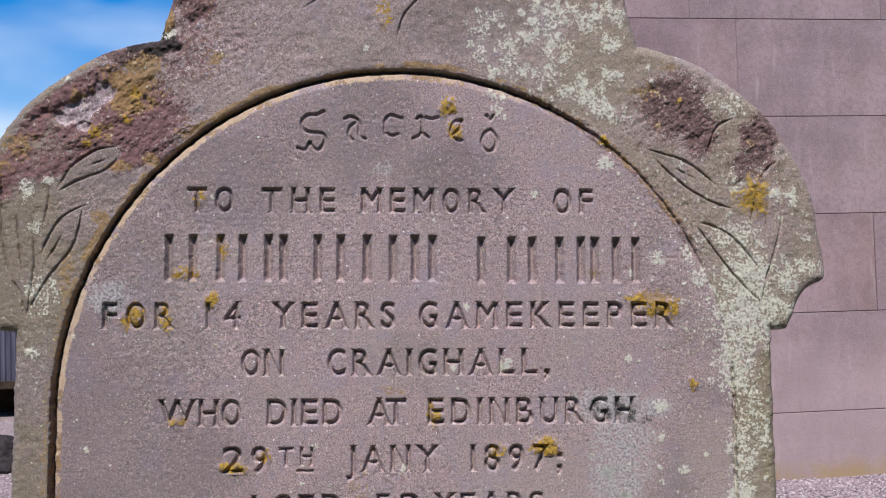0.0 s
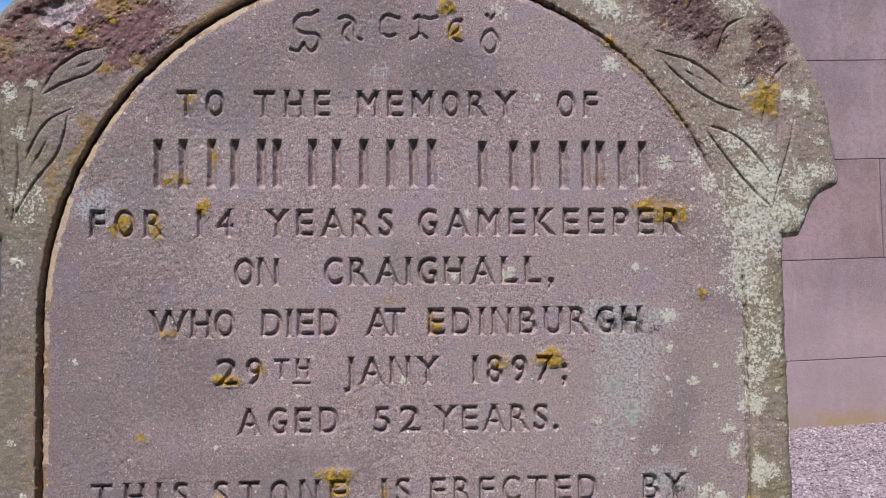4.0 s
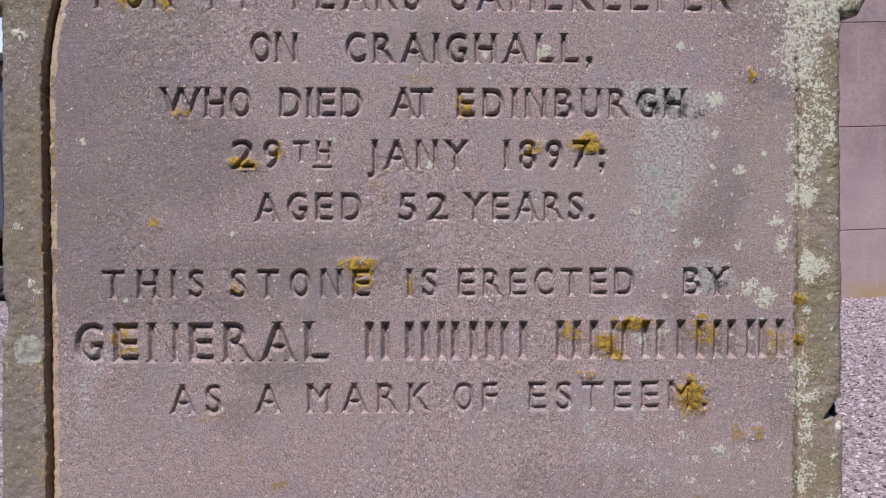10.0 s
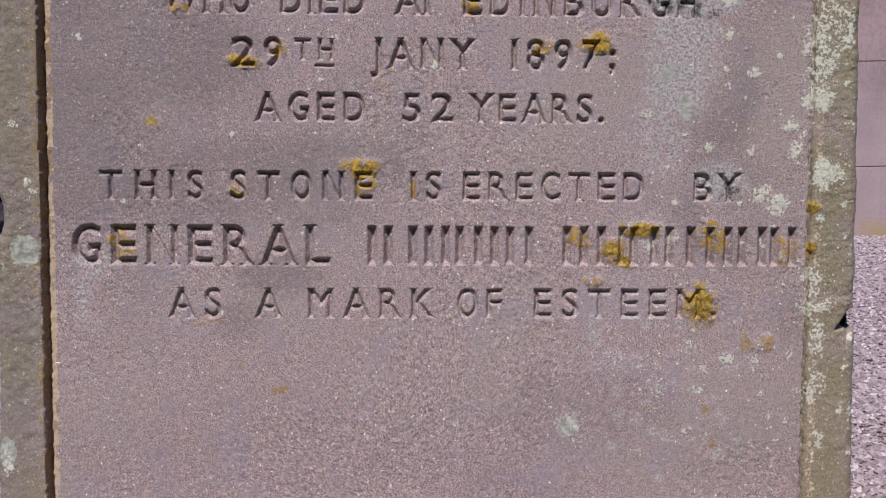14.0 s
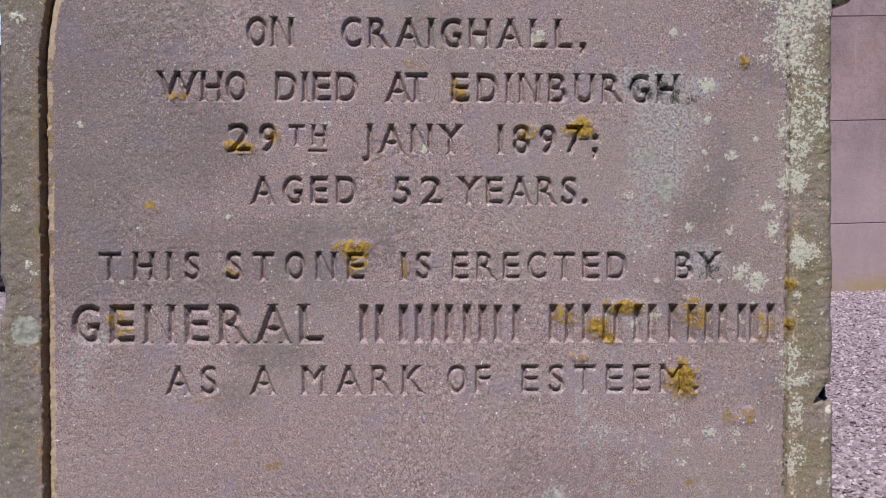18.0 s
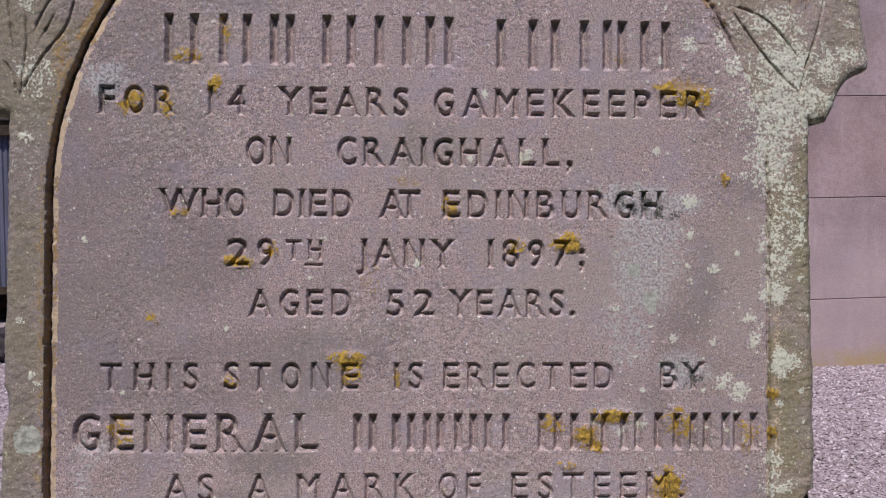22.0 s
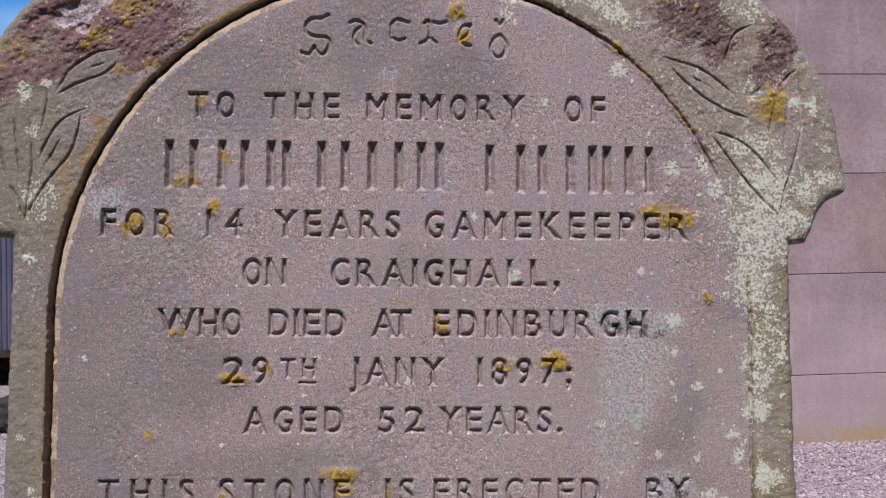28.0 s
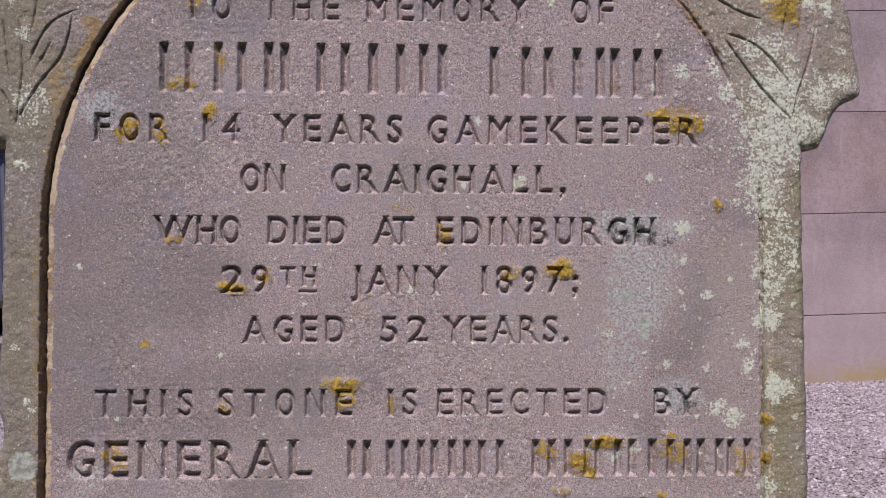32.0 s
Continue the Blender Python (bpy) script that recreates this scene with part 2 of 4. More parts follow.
def gravel_material():
    k = Nodes("gravel_chips")
    rnd = k.n.new("ShaderNodeNewGeometry").outputs["Random Per Island"]
    r = k.n.new("ShaderNodeValToRGB")
    stops = [(0.0, c3(0.165, 0.122, 0.132)), (0.25, c3(0.25, 0.188, 0.203)), (0.5, c3(0.315, 0.245, 0.264)), (0.85, c3(0.40, 0.325, 0.343)), (1.0, c3(0.58, 0.51, 0.53))]
    while len(r.color_ramp.elements) < len(stops):
        r.color_ramp.elements.new(0.5)
    for e, (p, c) in zip(r.color_ramp.elements, stops):
        e.position, e.color = p, c
    k.l.new(rnd, r.inputs[0])
    n = k.noise(300, 2, 0.6)
    return k.done(k.mix(k.math("MULTIPLY", n, 0.3), r.outputs[0], c3(0.28, 0.21, 0.21)), 0.85, k.bump(n, 0.3, 0.001))


def ground_material():
    k = Nodes("gravel_ground")
    v = k.n.new("ShaderNodeTexVoronoi")
    v.inputs["Scale"].default_value = 75
    k.l.new(k.co, v.inputs["Vector"])
    sep = k.n.new("ShaderNodeSeparateColor")
    k.l.new(v.outputs["Color"], sep.inputs[0])
    col = k.mix(sep.outputs[0], c3(0.16, 0.12, 0.125), c3(0.42, 0.335, 0.345))
    col = k.mix(k.math("MULTIPLY", k.ramp(k.noise(4, 4, 0.6), 0.4, 0.7), 0.4), col, c3(0.26, 0.20, 0.18))
    sep2 = k.n.new("ShaderNodeSeparateXYZ")
    k.l.new(k.co, sep2.inputs[0])
    edge = k.math("ADD", sep2.outputs[1], k.math("MULTIPLY", k.noise(5, 4, 0.6), 0.35))
    # unseen dark turf in front, added to keep bounced light off the headstone
    turf = k.mix(k.noise(60, 4, 0.7), c3(0.022, 0.035, 0.010), c3(0.07, 0.10, 0.028))
    col = k.mix(k.ramp(edge, 0.02, -0.06), col, turf)
    return k.done(col, 0.95, k.bump(k.math("SUBTRACT", 1.0, v.outputs["Distance"]), 0.6, 0.008))


STONE = sandstone_material()
RENDER = render_material()
GRAVEL = gravel_material()
GROUND = ground_material()
MORTAR = simple_material("dark_joint", c3(0.13, 0.095, 0.10), c3(0.22, 0.165, 0.17), 90)
SLATE_BOARD = simple_material("blue_grey_sheeting", c3(0.060, 0.060, 0.085), c3(0.12, 0.12, 0.165), 40, 0.5, 0.3, 0.002, (1, 1, 0.06))
DARK_TIMBER = simple_material("dark_brown_timber", c3(0.022, 0.014, 0.009), c3(0.06, 0.04, 0.025), 30, 0.85)
FELT = simple_material("roofing_felt", c3(0.04, 0.035, 0.035), c3(0.085, 0.075, 0.07), 120, 0.9)
WEED = simple_material("weed_leaf", c3(0.07, 0.10, 0.045), c3(0.17, 0.22, 0.10), 60, 0.7)
# rock colour taken darker to include the shade on the boulder
ROCK = simple_material("boulder", c3(0.018, 0.014, 0.016), c3(0.052, 0.042, 0.044), 45, 0.9, 0.5, 0.004)


# ---- mesh helpers ----
def part(name, bm, mat, parent=None, label=""):
    me = bpy.data.meshes.new(name)
    bm.to_mesh(me)
    bm.free()
    me.materials.append(mat)
    ob = new(name, me)
    ob.parent = parent
    return tagged(ob, label)


def empty(name, m=Matrix(), **tags):
    ob = new(name)
    ob.matrix_world = m
    return tagged(ob, **tags)


def box(x0, x1, y0, y1, z0, z1, bevel=0.0):
    bm = bmesh.new()
    bmesh.ops.create_cube(bm, size=1)
    for v in bm.verts:
        v.co = Vector((x0 + (v.co.x + 0.5) * (x1 - x0), y0 + (v.co.y + 0.5) * (y1 - y0), z0 + (v.co.z + 0.5) * (z1 - z0)))
    if bevel:
        bmesh.ops.bevel(bm, geom=bm.edges[:], offset=bevel, segments=2, affect="EDGES", profile=0.5)
    return bm


def arrays_mesh(name, co, faces, mat, smooth=True, layers=()):
    """A mesh from vertex and face arrays; layers: (name, rgba per vertex)."""
    me = bpy.data.meshes.new(name)
    k = faces.shape[1]
    me.vertices.add(len(co))
    me.vertices.foreach_set("co", np.ascontiguousarray(co, np.float32).ravel())
    me.loops.add(faces.size)
    me.loops.foreach_set("vertex_index", np.ascontiguousarray(faces, np.int32).ravel())
    me.polygons.add(len(faces))
    me.polygons.foreach_set("loop_start", np.arange(0, faces.size, k, dtype=np.int32))
    me.polygons.foreach_set("use_smooth", np.full(len(faces), smooth))
    for key, data in layers:
        a = me.attributes.new(key, "FLOAT_COLOR", "POINT")
        a.data.foreach_set("color", np.ascontiguousarray(data, np.float32).ravel())
    me.update(calc_edges=True)
    me.validate()
    me.materials.append(mat)
    return me


RNG = np.random.default_rng(7)


def vnoise(x, z, size, seed):
    """Smooth value noise, 0 to 1, with cells of the given size."""
    table = np.random.default_rng(seed).random((257, 257)).astype(np.float32)
    u, v = x / size + 1000.3, z / size + 1000.7
    i, j = np.floor(u).astype(int), np.floor(v).astype(int)
    a, b = (u - i), (v - j)
    a, b = a * a * (3 - 2 * a), b * b * (3 - 2 * b)
    i, j = i % 256, j % 256
    return (table[i, j] * (1 - a) + table[i + 1, j] * a) * (1 - b) + (table[i, j + 1] * (1 - a) + table[i + 1, j + 1] * a) * b


def fbm(x, z, size, seed, octaves=4):
    out, gain, total = 0.0, 1.0, 0.0
    for o in range(octaves):
        out, total = out + gain * vnoise(x, z, size / 2**o, seed + o), total + gain
        gain *= 0.55
    return out / total


def step(v, a, b):
    t = np.clip((v - a) / (b - a), 0, 1)
    return t * t * (3 - 2 * t)


def seg_distance(x, z, path):
    """Distance to a polyline."""
    best = np.full(x.shape, 9.0, np.float32)
    for (ax, az), (bx, bz) in zip(path[:-1], path[1:]):
        dx, dz = bx - ax, bz - az
        t = np.clip(((x - ax) * dx + (z - az) * dz) / (dx * dx + dz * dz + 1e-12), 0, 1)
        np.minimum(best, (x - ax - t * dx) ** 2 + (z - az - t * dz) ** 2, out=best)
    return np.sqrt(best)


def inside(x, z, edges):
    """Even-odd test against closed edges."""
    hit = np.zeros(x.shape, bool)
    for (ax, az), (bx, bz) in edges:
        if az == bz:
            continue
        cross = (az > z) != (bz > z)
        hit ^= cross & (x < (bx - ax) * (z - az) / (bz - az) + ax)
    return hit


def smooth_line(points, per=5):
    """Catmull-Rom through the points."""
    p = [points[0], *points, points[-1]]
    out = []
    for i in range(1, len(p) - 2):
        a, b, c, d = (np.array(q, float) for q in p[i - 1 : i + 3])
        for t in np.arange(per) / per:
            out.append(tuple(0.5 * (2 * b + (c - a) * t + (2 * a - 5 * b + 4 * c - d) * t * t + (3 * b - a - 3 * c + d) * t**3)))
    return out + [tuple(points[-1])]


# ---- the gravestone ----
LEAN = 1.6
HALF = (
    smooth_line([(0, 1.40), (0.08, 1.392), (0.16, 1.355), (0.225, 1.285), (0.255, 1.19), (0.261, 1.09), (0.266, 1.009), (0.272, 0.981), (0.281, 0.949)])
    + smooth_line([(0.296, 0.948), (0.344, 0.933), (0.396, 0.9030), (0.4370, 0.8670), (0.4725, 0.8145), (0.4920, 0.7620), (0.5010, 0.71), (0.504, 0.675)])
    + smooth_line([(0.483, 0.665), (0.470, 0.649), (0.463, 0.63), (0.457, 0.617)])
    + [(0.4375, 0.615), (0.439, 0.43), (0.4435, 0.24), (0.4475, 0.0), (0.4485, -0.14)]
)
# the face is a grid, finest across the lettered lines
FINE, COARSE = 0.0008, 0.00135
BANDS = [(0.190, 0.228), (0.244, 0.294), (0.312, 0.350), (0.392, 0.430), (0.446, 0.485), (0.500, 0.539), (0.557, 0.596), (0.611, 0.650), (0.664, 0.729), (0.746, 0.784), (0.820, 0.872)]
xs = np.concatenate([np.arange(-0.516, -0.372, COARSE), np.arange(-0.372, 0.388, FINE), np.arange(0.388, 0.5175, COARSE)])
rows = [np.arange(-0.12, 0.0, 0.012)]
low = 0.0
for z0, z1 in BANDS:
    rows += [np.linspace(low, z0, int((z0 - low) / COARSE) + 1, endpoint=False), np.linspace(z0, z1, int((z1 - z0) / FINE), endpoint=False)]
    low = z1
zs = np.concatenate(rows + [np.arange(low, 1.02, COARSE), np.arange(1.024, 1.42, 0.005)])
X, Z = (a.astype(np.float32) for a in np.meshgrid(xs, zs, indexing="ij"))
AX = np.abs(X - 0.002)
outline = [*HALF, (0.0, -0.14)]
sd = seg_distance(AX, Z, HALF + [(0.0, -0.14)])
sd = np.where(inside(AX, Z, list(zip(outline, outline[1:] + outline[:1]))), -sd, sd)
sd += -0.004 + (fbm(X, Z, 0.03, 11) - 0.5) * 0.004 + (vnoise(X, Z, 0.006, 15) - 0.5) * 0.0012
# chips in the edges
sd = np.maximum(sd, 0.0145 - np.hypot(X + 0.4530, (Z - 0.298) * 0.5))
sd = np.maximum(sd, 0.004 - np.hypot(X - 0.445, (Z - 0.187) * 0.5))

# depth of cut, into the stone
R_EDGE = 0.013
d_in = np.clip(-sd, 0, R_EDGE)
depth = R_EDGE - np.sqrt(np.maximum(R_EDGE**2 - (R_EDGE - d_in) ** 2, 0))
depth += (fbm(X, Z, 0.12, 21) - 0.5) * 0.0035 + (vnoise(X, Z, 0.004, 31) - 0.5) * 0.0005 + (vnoise(X, Z, 0.0026, 33) - 0.5) * 0.0005
label = np.zeros(X.shape, np.int16)
NAMES = ["slab"]
LABELS = [""]
FULL = (slice(0, len(xs)), slice(0, len(zs)))


def window(x0, x1, z0, z1):
    return (slice(max(0, np.searchsorted(xs, x0)), np.searchsorted(xs, x1)), slice(max(0, np.searchsorted(zs, z0)), np.searchsorted(zs, z1)))


def carve(w, amount, name="", text="", least=0.0006, number=None):
    """Cuts the amount into a window of the face and marks it as a part of its own."""
    depth[w] = np.maximum(depth[w], depth[w] * 0.5 + amount)
    if name or number:
        if number is None:
            NAMES.append(name), LABELS.append(text)
            number = len(NAMES) - 1
        label[w] = np.where(amount > least, number, label[w])
    return number


# the moulded channel round the panel
ARCH_A, ARCH_B, ARCH_Z, ARCH_P = 0.3950, 0.3995, 0.5195, 2.0
arch = [(ARCH_A + 0.0015, -0.1), (ARCH_A, ARCH_Z)]
for a in np.linspace(0, math.pi / 2, 48)[1:]:
    arch.append((ARCH_A * math.cos(a) ** (2 / ARCH_P), ARCH_Z + ARCH_B * math.sin(a) ** (2 / ARCH_P)))
near = seg_distance(np.abs(X) + (vnoise(X, Z, 0.02, 44) - 0.5) * 0.0010 + (vnoise(X, Z, 0.005, 45) - 0.5) * 0.0016, Z + (vnoise(X, Z, 0.006, 46) - 0.5) * 0.0014, arch)
in_panel = inside(np.abs(X), Z, list(zip([(0, -0.1), *arch, (0, 0.9)], [*arch, (0, 0.9), (0, -0.1)])))
fade = 1 - 0.74 * step(X, 0.10, 0.28) + 0.32 * step(X, 0.34, 0.38)
east = step(X, 0.34, 0.38) * step(Z, 0.74, 0.64)
worn_gap = step(X, 0.32, 0.36) * step(Z, 0.545, 0.585) * step(Z, 0.705, 0.68)
bevel = (1 - east) * np.where(in_panel, 0.40 * np.clip(0.0122 * fade - near, 0, None), 0.25 * np.clip(0.0065 * fade - near, 0, None))
carve(FULL, np.maximum(3.6 * np.clip(0.0060 * (0.55 + 0.45 * fade) * (1 - 0.38 * east) - near * np.where(in_panel, 1.0, 1.9), 0, None) * np.maximum(fade, 0.9 * east), bevel) * (1 - 0.88 * worn_gap), "moulded_channel", "deep dark channel round the lettered panel")

# carved leaves in the spandrels: lines given as (half width, points)
LEAVES_WEST = [
    (0.0032, [(-0.394, 0.778), (-0.38, 0.802), (-0.364, 0.815), (-0.349, 0.823), (-0.329, 0.826)]),
    (0.0030, [(-0.393, 0.774), (-0.377, 0.784), (-0.358, 0.792), (-0.342, 0.798), (-0.326, 0.812)]),
    (0.0018, [(-0.358, 0.804), (-0.34, 0.811)]),
    (0.0028, [(-0.403, 0.782), (-0.405, 0.762), (-0.41, 0.73)]),
    (0.0032, [(-0.411, 0.697), (-0.407, 0.713), (-0.395, 0.736), (-0.382, 0.749), (-0.362, 0.758)]),
    (0.0028, [(-0.366, 0.754), (-0.37, 0.73), (-0.378, 0.707), (-0.403, 0.674), (-0.424, 0.637)]),
    (0.0022, [(-0.385, 0.73), (-0.394, 0.713), (-0.405, 0.693)]),
    (0.0028, [(-0.423, 0.746), (-0.42, 0.72), (-0.419, 0.687), (-0.421, 0.668), (-0.425, 0.63)]),
    (0.0026, [(-0.44, 0.746), (-0.436, 0.713), (-0.432, 0.681)]),
    (0.0030, [(-0.458, 0.798), (-0.456, 0.733), (-0.45, 0.694), (-0.445, 0.674)]),
    (0.0026, [(-0.444, 0.674), (-0.434, 0.655), (-0.427, 0.63)]),
]
LEAVES_EAST = [
    (0.0032, [(0.295, 0.827), (0.317, 0.821), (0.338, 0.814), (0.358, 0.801), (0.378, 0.784)]),
    (0.0030, [(0.303, 0.816), (0.324, 0.796), (0.344, 0.78), (0.371, 0.765), (0.393, 0.757)]),
    (0.0016, [(0.327, 0.805), (0.352, 0.792)]),
    (0.0030, [(0.367, 0.821), (0.373, 0.842), (0.383, 0.858), (0.401, 0.866)]),
    (0.0020, [(0.392, 0.862), (0.39, 0.838), (0.393, 0.804), (0.396, 0.767)]),
    (0.0030, [(0.454, 0.819), (0.456, 0.778), (0.455, 0.737), (0.446, 0.703), (0.435, 0.669), (0.43, 0.639)]),
    (0.0034, [(0.43, 0.791), (0.441, 0.805), (0.452, 0.814)]),
    (0.0024, [(0.425, 0.774), (0.419, 0.737), (0.422, 0.705)]),
    (0.0018, [(0.44, 0.771), (0.436, 0.72)]),
    (0.0026, [(0.35, 0.741), (0.371, 0.736), (0.391, 0.726), (0.408, 0.71), (0.428, 0.683)]),
    (0.0022, [(0.352, 0.736), (0.367, 0.716), (0.384, 0.693), (0.404, 0.669), (0.429, 0.644)]),
]
LEAVES_TOP = [
    (0.0030, [(0.03, 1.015), (0.02, 1.004), (0.005, 0.987), (-0.001, 0.97), (-0.004, 0.956)]),
    (0.0022, [(-0.09, 1.012), (-0.1, 1.002), (-0.115, 0.992)]),
]
for lines in (LEAVES_WEST, LEAVES_EAST, LEAVES_TOP):
    for half, pts in lines:
        px, pz = [p[0] for p in pts], [p[1] for p in pts]
        w = window(min(px) - 0.02, max(px) + 0.02, min(pz) - 0.02, max(pz) + 0.02)
        path = smooth_line(pts, 4)
        gap = seg_distance(X[w], Z[w], path) + (vnoise(X[w], Z[w], 0.008, 51) - 0.5) * 0.0012
        tip = np.minimum(np.hypot(X[w] - px[0], Z[w] - pz[0]), np.hypot(X[w] - px[-1], Z[w] - pz[-1]))
        taper = 0.35 + 0.65 * step(tip, 0.0, 0.014)
        carve(w, 0.0034 * taper * step(gap, (half * 0.4 + 0.0008) * (0.6 + 0.4 * taper), half * 0.1), "carved_leaf_line", "incised line of a carved leaf")


# the inscription, cut in the built-in letter shapes
GLYPHS = {}


def glyph(ch):
    """The outline edges, the width and the height of a character's shape."""
    if ch not in GLYPHS:
        cu = bpy.data.curves.new("glyph", "FONT")
        cu.body = ch
        ob = new("glyph", cu)
        bpy.context.view_layer.update()
        me = ob.to_mesh()
        co = np.array([v.co[:2] for v in me.vertices])
        count = {}
        for p in me.polygons:
            for e in p.edge_keys:
                count[e] = count.get(e, 0) + 1
        edges = [(tuple(co[a]), tuple(co[b])) for (a, b), n in count.items() if n == 1]
        GLYPHS[ch] = (edges, co.min(0), co.max(0))
        ob.to_mesh_clear()
        bpy.data.objects.remove(ob)
        bpy.data.curves.remove(cu)
    return GLYPHS[ch]


CAP = glyph("H")[2][1]
SLOPE = 2.4


def square_distance(x, z, a, b):
    """Distance to a stretch, by a rule that keeps corners nearly square."""
    dx, dz = b[0] - a[0], b[1] - a[1]
    t = np.clip(((x - a[0]) * dx + (z - a[1]) * dz) / (dx * dx + dz * dz + 1e-12), 0, 1)
    return ((x - a[0] - t * dx) ** 6 + (z - a[1] - t * dz) ** 6) ** (1 / 6)


def cut_edges(edges, fat, name, text, number, worn=1.0, feet=()):
    ax = np.array(edges)
    x0, z0 = ax.min((0, 1)) - fat - 0.004
    x1, z1 = ax.max((0, 1)) + fat + 0.004
    w = window(x0, x1, z0, z1)
    jx = X[w] + (vnoise(X[w], Z[w], 0.005, 61) - 0.5) * 0.0008
    jz = Z[w] + (vnoise(X[w], Z[w], 0.005, 63) - 0.5) * 0.0008
    gap = np.full(jx.shape, 9.0, np.float32)
    for a, b in edges:
        np.minimum(gap, square_distance(jx, jz, a, b), out=gap)
    gap = np.where(inside(jx, jz, edges), -gap, gap)
    for a, b in feet:
        np.minimum(gap, square_distance(jx, jz, a, b) + fat * 0.35, out=gap)
    s = np.clip(fat - gap, 0, None)
    amount = worn * SLOPE * (np.sqrt(s * s + 0.0004**2) - 0.0004) * (0.85 + 0.3 * vnoise(jx, jz, 0.02, 71))
    amount = 0.0115 * np.tanh(amount / 0.0115)
    return carve(w, amount, name, text, 0.0005, number)


def word(text, x0, x1, z, h, fat=0.0018, worn=1.0):
    """One word between x0 and x1 with its foot at z and capitals h high."""
    inner = h - 2 * fat
    size = inner / CAP
    shapes = [glyph(c) for c in text]
    thin = [{"O": 0.66, "C": 0.75, "G": 0.76, "D": 0.80, "N": 0.80, "U": 0.80, "R": 0.88, "A": 0.86, "M": 0.88, "H": 0.86, "K": 0.88, "E": 1.04, "2": 1.25, "5": 1.15, "L": 1.0, "F": 1.0}.get(c, 0.93) * size for c in text]
    widths = [(b[0] - a[0]) * t for (_, a, b), t in zip(shapes, thin)]
    spare = (x1 - x0) - sum(widths) - 2 * fat * len(text)
    gap = spare / max(1, len(text) - 1)
    x = x0 + fat
    for ch, (edges, a, b), wide, t in zip(text, shapes, widths, thin):
        placed = [((x + (p[0] - a[0]) * t, z + fat + p[1] * size), (x + (q[0] - a[0]) * t, z + fat + q[1] * size)) for p, q in edges]
        feet = []
        for p, q in placed:
            if abs(p[1] - q[1]) < 1e-5 and 0.001 < abs(p[0] - q[0]) < 0.3 * inner and min(abs(p[1] - z - fat), abs(p[1] - z - h + fat)) < 0.0008:
                lo, hi = min(p[0], q[0]) - fat * 1.25, max(p[0], q[0]) + fat * 1.25
                up = p[1] - fat * 0.45 if p[1] < z + h / 2 else p[1] + fat * 0.45
                feet.append(((lo, up), (hi, up)))
        if ch == "N":
            # two strong uprights, the slanting stroke only a shallow scratch
            stem, top = 0.0016, z + h - fat
            lefts, rights = (x, x + 2 * stem), (x + wide - 2 * stem, x + wide)
            placed, feet = [], []
            for p, q in (lefts, rights):
                quad = [(p, z + fat), (q, z + fat), (q, top), (p, top)]
                placed += list(zip(quad, quad[1:] + quad[:1]))
                feet += [((p - fat * 1.1, y), (q + fat * 1.1, y)) for y in (z + fat * 0.6, top + fat * 0.4)]
            slant = [(lefts[1], top), (lefts[1] + 0.0006, top), (rights[0], z + fat), (rights[0] - 0.0006, z + fat)]
            number = cut_edges(placed, fat, "incised_letter", "letter of the incised word " + text.strip(",.;"), None, worn, feet)
            cut_edges(list(zip(slant, slant[1:] + slant[:1])), 0.0019, "", "", number, 0.8)
            x += wide + 2 * fat + gap
            continue
        cut_edges(placed, fat, "incised_letter", "letter of the incised word " + text.strip(",.;"), None, worn, feet)
        x += wide + 2 * fat + gap


def bars(cells, z, h, fat=0.0032, worn=1.0):
    """Plain upright bars, two to a cell, for lettering that is not spelt out."""
    for x0, x1 in cells:
        for x in (x0 + fat * 1.5, x1 - fat * 1.5):
            q = [(x - 0.0024, z + fat), (x + 0.0024, z + fat), (x + 0.0024, z + h - fat), (x - 0.0024, z + h - fat)]
            cut_edges(list(zip(q, q[1:] + q[:1])), fat, "incised_bar", "plain incised upright bar", None, worn)


def line(z, h, words, fat=0.0018, worn=1.0):
    for text, x0, x1 in words:
        word(text, x0, x1, z, h, fat, worn)


def strokes(ch, lines, half=0.0027):
    number = None
    for pts in lines:
        path = smooth_line(pts, 4)
        px, pz = [q[0] for q in path], [q[1] for q in path]
        w = window(min(px) - 0.01, max(px) + 0.01, min(pz) - 0.01, max(pz) + 0.01)
        gap = seg_distance(X[w], Z[w], path) + (vnoise(X[w], Z[w], 0.006, 53) - 0.5) * 0.001
        number = carve(w, 0.0034 * np.tanh(2.6 * np.clip(half - gap, 0, None) / 0.0034), "incised_letter", "worn incised blackletter letter " + ch, 0.0005, number)


# the first word, in worn blackletter strokes
strokes("S", [[(-0.09, 0.869), (-0.099, 0.865), (-0.107, 0.865), (-0.114, 0.86), (-0.116, 0.852), (-0.112, 0.846), (-0.102, 0.844), (-0.092, 0.843), (-0.088, 0.838), (-0.09, 0.83), (-0.096, 0.824), (-0.102, 0.826), (-0.106, 0.832)], [(-0.106, 0.832), (-0.11, 0.825), (-0.115, 0.824), (-0.12, 0.826)]])
strokes("a", [[(-0.065, 0.861), (-0.058, 0.863), (-0.051, 0.86), (-0.048, 0.853), (-0.048, 0.841), (-0.041, 0.837)], [(-0.053, 0.856), (-0.059, 0.851), (-0.061, 0.842), (-0.057, 0.836)]])
strokes("c", [[(-0.018, 0.844), (-0.018, 0.858), (-0.013, 0.865), (-0.006, 0.864), (0.001, 0.862)], [(-0.017, 0.844), (-0.01, 0.841), (-0.003, 0.843)]])
